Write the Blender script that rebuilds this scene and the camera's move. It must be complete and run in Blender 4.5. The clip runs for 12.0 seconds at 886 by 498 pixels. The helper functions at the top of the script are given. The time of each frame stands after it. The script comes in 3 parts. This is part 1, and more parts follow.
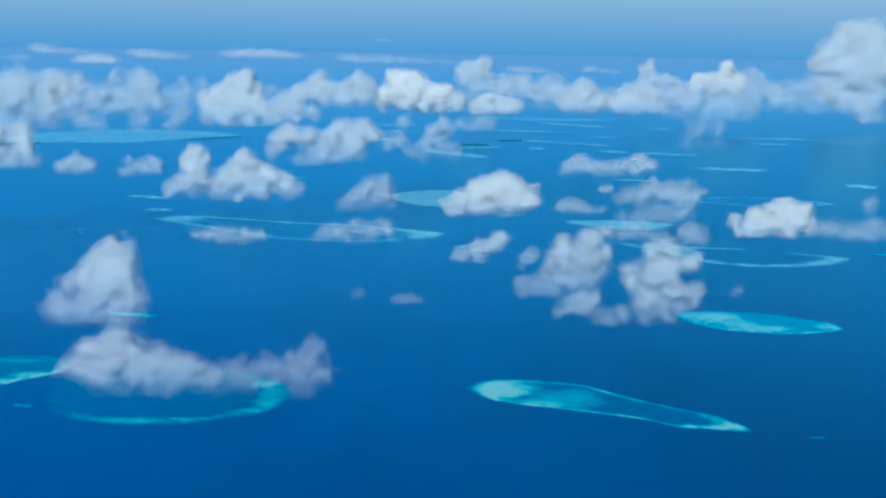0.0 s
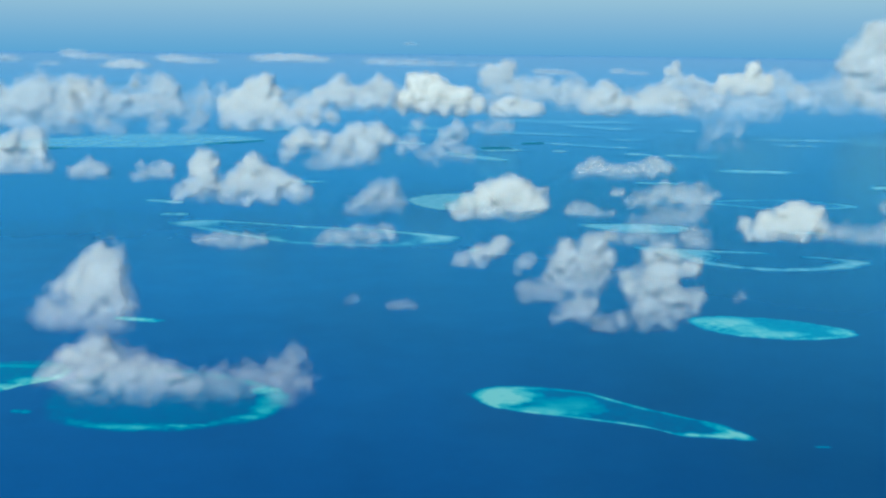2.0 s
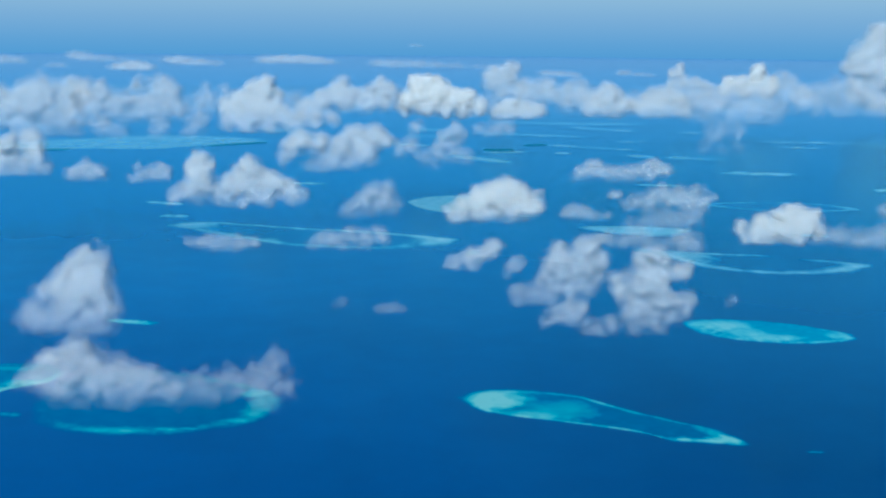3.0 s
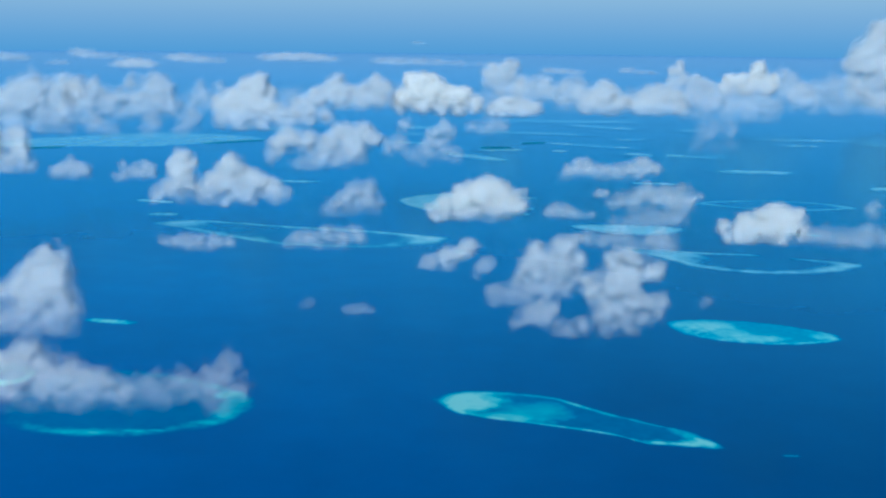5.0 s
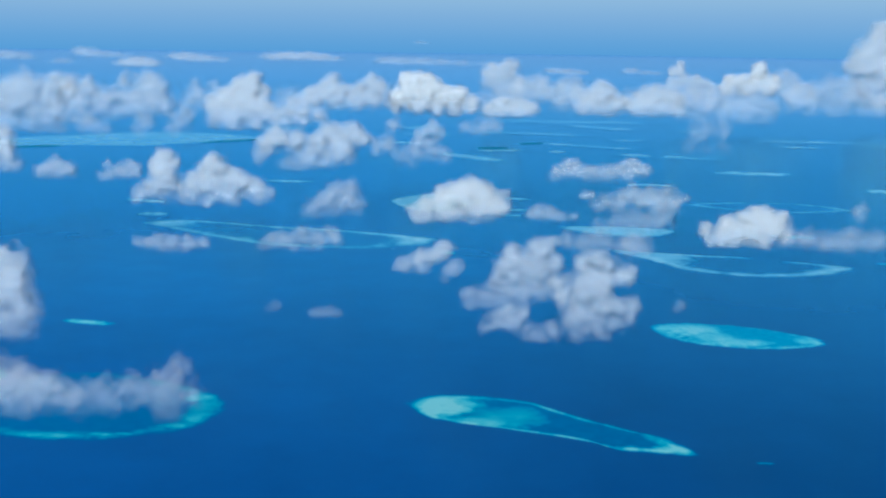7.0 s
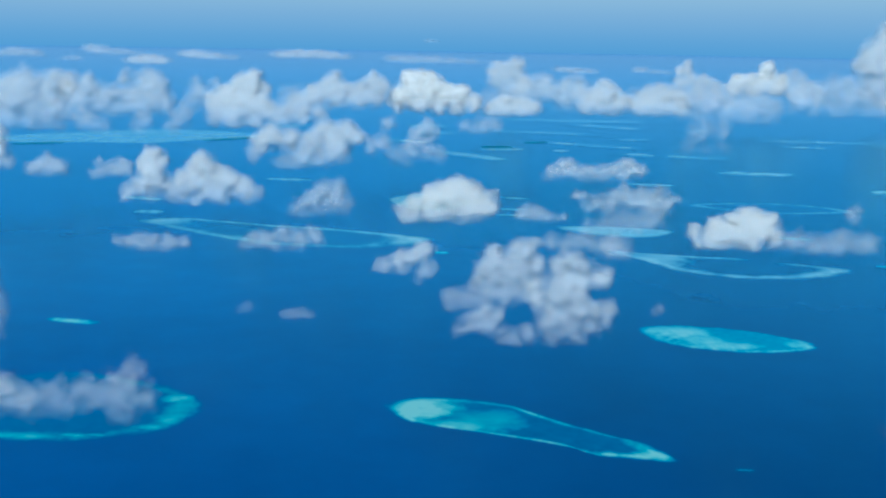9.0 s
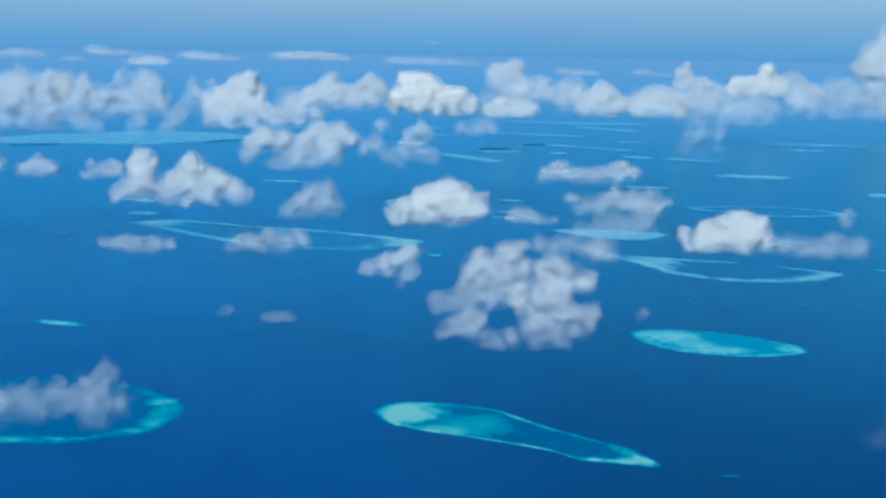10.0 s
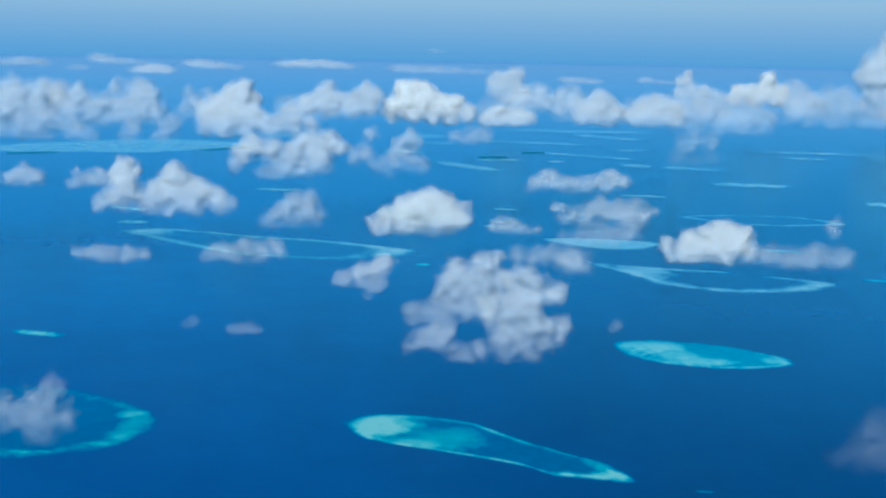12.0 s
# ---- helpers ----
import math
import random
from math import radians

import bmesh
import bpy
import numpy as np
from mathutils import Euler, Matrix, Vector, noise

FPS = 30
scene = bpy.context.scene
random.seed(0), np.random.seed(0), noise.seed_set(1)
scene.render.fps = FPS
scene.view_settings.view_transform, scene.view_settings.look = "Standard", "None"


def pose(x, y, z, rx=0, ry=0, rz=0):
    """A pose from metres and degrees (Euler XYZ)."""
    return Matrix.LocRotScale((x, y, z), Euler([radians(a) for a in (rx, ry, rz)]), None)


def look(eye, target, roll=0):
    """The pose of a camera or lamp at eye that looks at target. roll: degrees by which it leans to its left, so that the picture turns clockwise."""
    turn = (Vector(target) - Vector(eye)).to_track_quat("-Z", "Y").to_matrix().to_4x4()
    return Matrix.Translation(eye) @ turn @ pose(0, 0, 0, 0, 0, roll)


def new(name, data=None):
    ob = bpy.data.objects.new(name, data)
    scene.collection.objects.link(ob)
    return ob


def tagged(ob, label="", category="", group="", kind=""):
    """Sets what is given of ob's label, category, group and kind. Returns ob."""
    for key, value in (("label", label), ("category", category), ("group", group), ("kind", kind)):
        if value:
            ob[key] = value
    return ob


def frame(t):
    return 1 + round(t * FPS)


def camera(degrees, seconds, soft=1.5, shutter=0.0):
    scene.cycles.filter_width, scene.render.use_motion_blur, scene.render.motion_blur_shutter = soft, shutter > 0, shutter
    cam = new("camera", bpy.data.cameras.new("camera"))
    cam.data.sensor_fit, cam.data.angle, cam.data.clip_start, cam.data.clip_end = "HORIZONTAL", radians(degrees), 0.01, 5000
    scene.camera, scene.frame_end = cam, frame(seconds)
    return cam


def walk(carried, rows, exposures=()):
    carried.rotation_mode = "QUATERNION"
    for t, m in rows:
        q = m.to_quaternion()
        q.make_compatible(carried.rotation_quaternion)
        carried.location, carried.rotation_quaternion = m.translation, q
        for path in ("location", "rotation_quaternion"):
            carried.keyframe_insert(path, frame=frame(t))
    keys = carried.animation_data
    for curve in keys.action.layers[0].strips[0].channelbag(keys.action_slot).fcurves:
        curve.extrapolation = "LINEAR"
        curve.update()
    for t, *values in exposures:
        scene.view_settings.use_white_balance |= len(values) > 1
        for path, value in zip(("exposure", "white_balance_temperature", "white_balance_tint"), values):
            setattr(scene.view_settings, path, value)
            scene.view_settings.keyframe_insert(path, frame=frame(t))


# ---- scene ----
cam = camera(45, 12.0, soft=2.4)

# Everything stands at about 1:60 of its true size, so that the horizon lies within the camera's reach.
PATH = [
    (0, look((0.000, 0.000, 50.000), (1.019, 98.143, 30.847), 0.960)),
    (0.5, look((1.110, 0.459, 50.001), (1.405, 98.606, 30.842), 0.966)),
    (1, look((2.219, 0.924, 50.002), (1.773, 99.072, 30.854), 0.877)),
    (1.5, look((3.327, 1.395, 50.003), (2.169, 99.564, 30.993), 0.703)),
    (2, look((4.434, 1.872, 50.005), (2.552, 100.049, 31.091), 0.554)),
    (2.5, look((5.540, 2.355, 50.006), (3.187, 100.526, 31.114), 0.468)),
    (3, look((6.646, 2.845, 50.007), (4.093, 101.034, 31.237), 0.537)),
    (5, look((11.059, 4.863, 50.014), (7.947, 102.993, 31.016), 0.553)),
    (5.5, look((12.160, 5.383, 50.016), (8.798, 103.511, 31.052), 0.644)),
    (6, look((13.261, 5.909, 50.018), (9.815, 104.021, 30.988), 0.762)),
    (6.5, look((14.360, 6.441, 50.020), (10.889, 104.546, 30.957), 0.746)),
    (7, look((15.459, 6.979, 50.023), (11.795, 105.086, 31.005), 0.741)),
    (9, look((19.845, 9.193, 50.033), (15.055, 107.219, 30.850), 0.924)),
    (9.5, look((20.940, 9.762, 50.035), (15.992, 107.803, 30.969), 1.052)),
    (10, look((22.033, 10.337, 50.038), (17.018, 108.382, 31.011), 1.029)),
    (10.5, look((23.126, 10.918, 50.041), (18.099, 108.976, 31.085), 1.046)),
    (11, look((24.218, 11.504, 50.044), (18.915, 109.576, 31.234), 1.023)),
    (11.5, look((25.309, 12.098, 50.047), (19.657, 110.192, 31.456), 0.987)),
    (12, look((26.399, 12.697, 50.050), (20.682, 110.841, 31.749), 1.008)),
]
walk(cam, PATH, [(0, 0.4, 5580, -3), (1.5, 0.42, 5700, -4), (2, 0.58, 6420, -7), (2.5, 0.46, 6150, -3), (3, 0.42, 5750, -2), (5, 0.42, 5620, -1), (7, 0.46, 5790, 3),
                 (9, 0.45, 5740, -3), (10.5, 0.45, 5980, 2), (12, 0.47, 5760, -1)])

# ---- light ----
SUN_ELEVATION, SUN_TURN = 36.0, 200.0
world = bpy.data.worlds.new("sky")
scene.world = world
world.use_nodes = True
wt = world.node_tree
sky = wt.nodes.new("ShaderNodeTexSky")
sky.sky_type = "NISHITA"
sky.sun_disc = False
sky.sun_elevation, sky.sun_rotation = radians(SUN_ELEVATION), radians(SUN_TURN)
sky.air_density, sky.dust_density, sky.ozone_density = 1.0, 0.6, 2.0
wt.links.new(sky.outputs[0], wt.nodes["Background"].inputs["Color"])
wt.nodes["Background"].inputs["Strength"].default_value = 0.14

sun = new("sun", bpy.data.lights.new("sun", "SUN"))
sun.data.energy, sun.data.angle, sun.data.color = 1.7, radians(44.0), (1.0, 0.94, 0.84)
turn, lift = radians(SUN_TURN), radians(SUN_ELEVATION)
toward = Vector((math.sin(turn) * math.cos(lift), math.cos(turn) * math.cos(lift), math.sin(lift)))
sun.matrix_world = look(toward * 1000.0, (0, 0, 0))
scene.cycles.transparent_max_bounces = 128
scene.cycles.max_bounces, scene.cycles.diffuse_bounces, scene.cycles.transmission_bounces = 10, 8, 8
scene.cycles.sample_clamp_indirect = 2.0


# ---- materials ----
def nodes_of(name):
    m = bpy.data.materials.new(name)
    m.use_nodes = True
    m.node_tree.nodes.clear()
    return m, m.node_tree.nodes, m.node_tree.links


def ramp(nodes, stops):
    r = nodes.new("ShaderNodeValToRGB")
    while len(r.color_ramp.elements) < len(stops):
        r.color_ramp.elements.new(0.5)
    for e, (at, c) in zip(r.color_ramp.elements, stops):
        e.position, e.color = at, (*c, 1)
    return r


def noise_at(nodes, links, scale, detail=5.0, rough=0.55, stretch=None):
    geo = nodes.new("ShaderNodeNewGeometry")
    n = nodes.new("ShaderNodeTexNoise")
    n.inputs["Scale"].default_value, n.inputs["Detail"].default_value, n.inputs["Roughness"].default_value = scale, detail, rough
    if stretch:
        mp = nodes.new("ShaderNodeMapping")
        mp.inputs["Scale"].default_value = stretch
        links.new(geo.outputs["Position"], mp.inputs["Vector"])
        links.new(mp.outputs[0], n.inputs["Vector"])
    else:
        links.new(geo.outputs["Position"], n.inputs["Vector"])
    return n


def maths(nodes, links, op, a, b):
    m = nodes.new("ShaderNodeMath")
    m.operation = op
    for socket, v in zip(m.inputs, (a, b)):
        if isinstance(v, (int, float)):
            socket.default_value = v
        else:
            links.new(v, socket)
    return m.outputs[0]


def hazed_gloss(nodes, links, body):
    """A water surface: at a low angle it mirrors the hazy sky, tinted blue to imitate distance haze; seen steeply it
    shows the water's own colour.
    """
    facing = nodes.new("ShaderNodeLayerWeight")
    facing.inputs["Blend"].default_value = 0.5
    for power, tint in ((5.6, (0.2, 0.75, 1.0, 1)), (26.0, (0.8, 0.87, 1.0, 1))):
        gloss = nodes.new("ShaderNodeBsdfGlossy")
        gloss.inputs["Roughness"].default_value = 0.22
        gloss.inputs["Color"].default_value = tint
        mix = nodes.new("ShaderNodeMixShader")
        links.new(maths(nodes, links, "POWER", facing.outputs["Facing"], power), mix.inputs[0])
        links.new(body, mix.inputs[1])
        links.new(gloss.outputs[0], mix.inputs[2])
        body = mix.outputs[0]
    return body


def deep_colour(nodes, links):
    """The colour of the open sea, with broad currents, finer streaks and a painted west-to-east haze fade."""
    broad = noise_at(nodes, links, 0.012, 3.0)
    mid = noise_at(nodes, links, 0.09, 6.0, 0.6)
    mix = maths(nodes, links, "ADD", maths(nodes, links, "MULTIPLY", broad.outputs["Fac"], 0.7), maths(nodes, links, "MULTIPLY", mid.outputs["Fac"], 0.3))
    r = ramp(nodes, [(0.3, (0.005, 0.053, 0.17)), (0.5, (0.007, 0.068, 0.208)), (0.7, (0.009, 0.084, 0.245))])
    links.new(mix, r.inputs[0])
    # haze and vignetting painted into the colour: paler to the west, darker to the east
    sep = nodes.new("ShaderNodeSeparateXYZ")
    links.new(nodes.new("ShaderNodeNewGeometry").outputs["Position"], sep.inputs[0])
    haze_fade = nodes.new("ShaderNodeMapRange")
    haze_fade.interpolation_type = "SMOOTHSTEP"
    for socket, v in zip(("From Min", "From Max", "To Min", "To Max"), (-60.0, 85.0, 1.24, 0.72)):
        haze_fade.inputs[socket].default_value = v
    links.new(sep.outputs["X"], haze_fade.inputs["Value"])
    faded = nodes.new("ShaderNodeVectorMath")
    faded.operation = "SCALE"
    links.new(r.outputs[0], faded.inputs[0])
    links.new(haze_fade.outputs[0], faded.inputs["Scale"])
    return faded.outputs[0]


def sea_material():
    m, nodes, links = nodes_of("deep_sea_water")
    out = nodes.new("ShaderNodeOutputMaterial")
    deep = nodes.new("ShaderNodeBsdfDiffuse")
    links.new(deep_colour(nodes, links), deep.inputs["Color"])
    links.new(hazed_gloss(nodes, links, deep.outputs[0]), out.inputs[0])
    return m


def shallow_material(name, stops):
    """Water over a reef: the attribute 'shallow' runs from deep (0) to a bare sand flat (1)."""
    m, nodes, links = nodes_of(name)
    out = nodes.new("ShaderNodeOutputMaterial")
    p = nodes.new("ShaderNodeBsdfDiffuse")
    at = nodes.new("ShaderNodeAttribute")
    at.attribute_name = "shallow"
    n1 = noise_at(nodes, links, 0.55, 6.0, 0.65)
    n2 = noise_at(nodes, links, 2.4, 4.0, 0.6)
    wob = maths(nodes, links, "ADD", maths(nodes, links, "MULTIPLY", maths(nodes, links, "SUBTRACT", n1.outputs["Fac"], 0.5), 0.3),
                maths(nodes, links, "MULTIPLY", maths(nodes, links, "SUBTRACT", n2.outputs["Fac"], 0.5), 0.1))
    level = maths(nodes, links, "MULTIPLY", at.outputs["Fac"], maths(nodes, links, "ADD", wob, 1.0))
    r = ramp(nodes, stops)
    links.new(level, r.inputs[0])
    cover = nodes.new("ShaderNodeMapRange")
    cover.interpolation_type = "SMOOTHSTEP"
    cover.inputs["From Min"].default_value, cover.inputs["From Max"].default_value = 0.02, 0.32
    links.new(level, cover.inputs["Value"])
    mix = nodes.new("ShaderNodeMix")
    mix.data_type = "RGBA"
    links.new(cover.outputs[0], mix.inputs[0])
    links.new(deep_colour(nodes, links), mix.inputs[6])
    links.new(r.outputs[0], mix.inputs[7])
    links.new(mix.outputs[2], p.inputs["Color"])
    links.new(hazed_gloss(nodes, links, p.outputs[0]), out.inputs[0])
    return m


def cloud_material():
    """Droplets: white, scattering light on and back, as thick as 'veil' says and frayed by 'fray'; light is spread widely within, so the skins take it as the whole heap faces it."""
    m, nodes, links = nodes_of("cloud_droplets")
    out = nodes.new("ShaderNodeOutputMaterial")
    d = nodes.new("ShaderNodeBsdfDiffuse")
    t = nodes.new("ShaderNodeBsdfTranslucent")
    veil, grain, fray, facing = (nodes.new("ShaderNodeAttribute") for _ in range(4))
    veil.attribute_name, grain.attribute_name, fray.attribute_name, facing.attribute_name = "veil", "grain", "fray", "facing"
    for s in (d, t):
        s.inputs["Color"].default_value = (0.965, 0.985, 0.98, 1)
        links.new(facing.outputs["Vector"], s.inputs["Normal"])
    body = nodes.new("ShaderNodeMixShader")
    body.inputs[0].default_value = 0.15
    links.new(d.outputs[0], body.inputs[1])
    links.new(t.outputs[0], body.inputs[2])
    n = nodes.new("ShaderNodeTexNoise")
    n.inputs["Scale"].default_value, n.inputs["Detail"].default_value, n.inputs["Roughness"].default_value = 1.15, 6.0, 0.62
    n.inputs["Distortion"].default_value = 0.8
    links.new(grain.outputs["Vector"], n.inputs["Vector"])
    # the outer skins keep droplets only where the noise is high
    floor_at = maths(nodes, links, "ADD", maths(nodes, links, "MULTIPLY", maths(nodes, links, "POWER", fray.outputs["Fac"], 2.3), 0.8), -0.1)
    over = nodes.new("ShaderNodeMapRange")
    over.interpolation_type = "SMOOTHSTEP"
    links.new(n.outputs["Fac"], over.inputs["Value"])
    links.new(floor_at, over.inputs["From Min"])
    links.new(maths(nodes, links, "ADD", floor_at, 0.25), over.inputs["From Max"])
    thick = maths(nodes, links, "MULTIPLY", veil.outputs["Fac"], over.outputs[0])
    clear = nodes.new("ShaderNodeBsdfTransparent")
    mix = nodes.new("ShaderNodeMixShader")
    links.new(thick, mix.inputs[0])
    links.new(clear.outputs[0], mix.inputs[1])
    links.new(body.outputs[0], mix.inputs[2])
    links.new(mix.outputs[0], out.inputs[0])
    return m


def haze_material():
    m, nodes, links = nodes_of("hazy_sky")
    out = nodes.new("ShaderNodeOutputMaterial")
    e = nodes.new("ShaderNodeEmission")
    geo = nodes.new("ShaderNodeNewGeometry")
    sep = nodes.new("ShaderNodeSeparateXYZ")
    links.new(geo.outputs["Position"], sep.inputs[0])
    h = maths(nodes, links, "DIVIDE", sep.outputs["Z"], 400.0)
    r = ramp(nodes, [(0.0, (0.088, 0.246, 0.462)), (0.15, (0.115, 0.265, 0.465)), (0.4, (0.175, 0.305, 0.472)), (0.65, (0.236, 0.356, 0.482)), (1.0, (0.18, 0.33, 0.52))])
    links.new(h, r.inputs[0])
    links.new(r.outputs[0], e.inputs[0])
    links.new(e.outputs[0], out.inputs[0])
    return m


def hazed_foliage_material():
    m, nodes, links = nodes_of("hazed_island_palms")
    out = nodes.new("ShaderNodeOutputMaterial")
    p = nodes.new("ShaderNodeBsdfDiffuse")
    n = noise_at(nodes, links, 1.5, 5.0)
    # blue distance haze is mixed into the leaf colour
    r = ramp(nodes, [(0.3, (0.012, 0.15, 0.23)), (0.7, (0.02, 0.2, 0.28))])
    links.new(n.outputs["Fac"], r.inputs[0])
    links.new(r.outputs[0], p.inputs["Color"])
    links.new(p.outputs[0], out.inputs[0])
    return m


SEA, CLOUD, HAZE, HAZED_PALMS = sea_material(), cloud_material(), haze_material(), hazed_foliage_material()
SHALLOW = shallow_material("shallow_reef_water", [
    (0.0, (0.0015, 0.1, 0.24)), (0.22, (0.002, 0.14, 0.28)), (0.45, (0.005, 0.255, 0.345)), (0.68, (0.04, 0.4, 0.43)), (0.9, (0.15, 0.52, 0.48)), (1.0, (0.24, 0.58, 0.51))])
# the same shallows for far reefs, with distance haze painted into the colours
HAZED_SHALLOW = shallow_material("hazed_reef_water", [
    (0.0, (0.0015, 0.1, 0.24)), (0.22, (0.006, 0.135, 0.265)), (0.5, (0.1, 0.305, 0.385)), (0.75, (0.2, 0.435, 0.465)), (1.0, (0.35, 0.55, 0.54))])


# ---- mesh helpers ----
def mesh_from(name, verts, quads, material, values=None, attribute="", grain=None):
    me = bpy.data.meshes.new(name)
    verts, quads = np.asarray(verts, np.float32), np.asarray(quads, np.int32)
    me.vertices.add(len(verts))
    me.vertices.foreach_set("co", verts.ravel())
    me.loops.add(quads.size)
    me.loops.foreach_set("vertex_index", quads.ravel())
    me.polygons.add(len(quads))
    me.polygons.foreach_set("loop_start", np.arange(0, quads.size, 4, dtype=np.int32))
    me.polygons.foreach_set("use_smooth", np.ones(len(quads), dtype=bool))
    if attribute:
        me.attributes.new(attribute, "FLOAT", "POINT").data.foreach_set("value", np.asarray(values, np.float32))
    if grain is not None:
        me.attributes.new("grain", "FLOAT_VECTOR", "POINT").data.foreach_set("vector", np.asarray(grain, np.float32).ravel())
    me.materials.append(material)
    me.update(calc_edges=True)
    return me


def part(name, me, parent, label=""):
    ob = new(name, me)
    ob.parent = parent
    return tagged(ob, label) if label else ob


LATTICE = np.random.RandomState(7).rand(32, 32, 32).astype(np.float32)


def value_noise(x, y, z):
    out = []
    for v in (x, y, z):
        i = np.floor(v)
        f = v - i
        i = i.astype(np.int32) & 31
        out.append((i, (i + 1) & 31, f * f * f * (f * (f * 6 - 15) + 10)))
    (x0, x1, fx), (y0, y1, fy), (z0, z1, fz) = out
    a = LATTICE[x0, y0, z0] * (1 - fx) + LATTICE[x1, y0, z0] * fx
    b = LATTICE[x0, y1, z0] * (1 - fx) + LATTICE[x1, y1, z0] * fx
    c = LATTICE[x0, y0, z1] * (1 - fx) + LATTICE[x1, y0, z1] * fx
    d = LATTICE[x0, y1, z1] * (1 - fx) + LATTICE[x1, y1, z1] * fx
    return (a * (1 - fy) + b * fy) * (1 - fz) + (c * (1 - fy) + d * fy) * fz


def billows(x, y, z, octaves, gain=0.55):
    """Rounded heaps of heaps, about -0.5 to 0.5."""
    total, weight, size = 0.0, 0.0, 1.0
    for k in range(octaves):
        n = value_noise(x + 17.3 * k, y + 5.1 * k, z + 11.7 * k)
        total = total + size * np.abs(2 * n - 1)
        weight += size
        size *= gain
        x, y, z = x * 2.03, y * 2.03, z * 2.03
    return 0.38 - total / weight


def drift(x, y, z, octaves, gain):
    """Plain cloudy noise, about -0.5 to 0.5."""
    total, weight, size = 0.0, 0.0, 1.0
    for k in range(octaves):
        total = total + size * (value_noise(x * 1.3 + 7.7 * k, y * 1.3 + 3.9 * k, z * 1.3 + 13.1 * k) - 0.5)
        weight += size
        size *= gain
        x, y, z = x * 2.1, y * 2.1, z * 2.1
    return total / weight


def skin_of(field, level):
    """The surface at which the field crosses the level, as quads: one vertex in each crossed cell."""
    inside = field > level
    nx, ny, nz = (n - 1 for n in field.shape)
    total = np.zeros((nx, ny, nz), np.float32)
    place = np.zeros((nx, ny, nz, 3), np.float32)
    for axis in range(3):
        for o1 in (0, 1):
            for o2 in (0, 1):
                lo = [0, 0, 0]
                others = [k for k in range(3) if k != axis]
                lo[others[0]], lo[others[1]] = o1, o2
                hi = list(lo)
                hi[axis] = 1
                cut = lambda o: (slice(o[0], o[0] + nx), slice(o[1], o[1] + ny), slice(o[2], o[2] + nz))
                a, b = field[cut(lo)], field[cut(hi)]
                crossed = inside[cut(lo)] != inside[cut(hi)]
                t = np.where(crossed, (level - a) / np.where(crossed, b - a, 1), 0)
                total += crossed
                for k in range(3):
                    place[..., k] += np.where(crossed, t if k == axis else lo[k], 0)
    used = total > 0
    index = np.full(used.shape, -1, np.int32)
    index[used] = np.arange(used.sum())
    at = np.argwhere(used)
    verts = at + place[used] / total[used][:, None]
    quads = []
    for axis in range(3):
        u, v = [(1, 2), (2, 0), (0, 1)][axis]
        lo = [slice(1, nx), slice(1, ny), slice(1, nz)]
        lo[axis] = slice(0, (nx, ny, nz)[axis])
        hi = list(lo)
        hi[axis] = slice(1, (nx, ny, nz)[axis] + 1)
        a, b = inside[tuple(lo)], inside[tuple(hi)]
        p = np.argwhere(a != b)
        flip = b[tuple(p.T)]
        start = np.array([1, 1, 1])
        start[axis] = 0
        p = p + start
        du, dv = np.eye(3, dtype=int)[u], np.eye(3, dtype=int)[v]
        q = np.stack([index[tuple((p - du - dv).T)], index[tuple((p - dv).T)], index[tuple(p.T)], index[tuple((p - du).T)]], 1)
        q[flip] = q[flip][:, ::-1]
        quads.append(q)
    return verts, np.concatenate(quads)


# ---- sea and sky ----
def disc(radii, count):
    angles = np.linspace(0, 2 * math.pi, count, endpoint=False)
    verts = [(r * math.cos(a), r * math.sin(a), 0) for r in radii for a in angles]
    quads = [(i * count + j, (i + 1) * count + j, (i + 1) * count + (j + 1) % count, i * count + (j + 1) % count)
             for i in range(len(radii) - 1) for j in range(count)]
    return np.array(verts), np.array(quads)


verts, quads = disc([0.01, 60, 150, 400, 1000, 2200, 4880], 96)
tagged(new("water", mesh_from("water", verts, quads, SEA)), "deep blue open sea reaching to the hazy horizon", "sea", kind="structure")
around = np.linspace(0, 2 * math.pi, 96, endpoint=False)
verts = np.array([(4860 * math.cos(a), 4860 * math.sin(a), z) for z in (-20, 900) for a in around])
quads = np.array([(j, 96 + j, 96 + (j + 1) % 96, (j + 1) % 96) for j in range(96)])
tagged(new("backdrop", mesh_from("backdrop", verts, quads, HAZE)), "pale blue hazy sky low over the horizon", "sky", kind="structure")


# ---- makers ----
def closed_curve(knots, count):
    """A smooth closed line through the knots, with the third value carried along."""
    k = np.array(knots, float)
    t = np.linspace(0, len(k), count, endpoint=False)
    i = t.astype(int)
    f = (t - i)[:, None]
    p0, p1, p2, p3 = (k[(i + d) % len(k)] for d in (-1, 0, 1, 2))
    return 0.5 * (2 * p1 + (p2 - p0) * f + (2 * p0 - 5 * p1 + 4 * p2 - p3) * f ** 2 + (3 * p1 - p0 - 3 * p2 + p3) * f ** 3)


def smooth(a, b, v):
    v = np.clip((v - a) / (b - a), 0, 1)
    return v * v * (3 - 2 * v)


def piece_of(name, verts, quads, values, water):
    """The part of a sheet of shallow water that the quads use."""
    used, at = np.unique(quads, return_inverse=True)
    return mesh_from(name, verts[used], at.reshape(-1, 4), water, values[used], "shallow")


REEF_COUNT = [0]


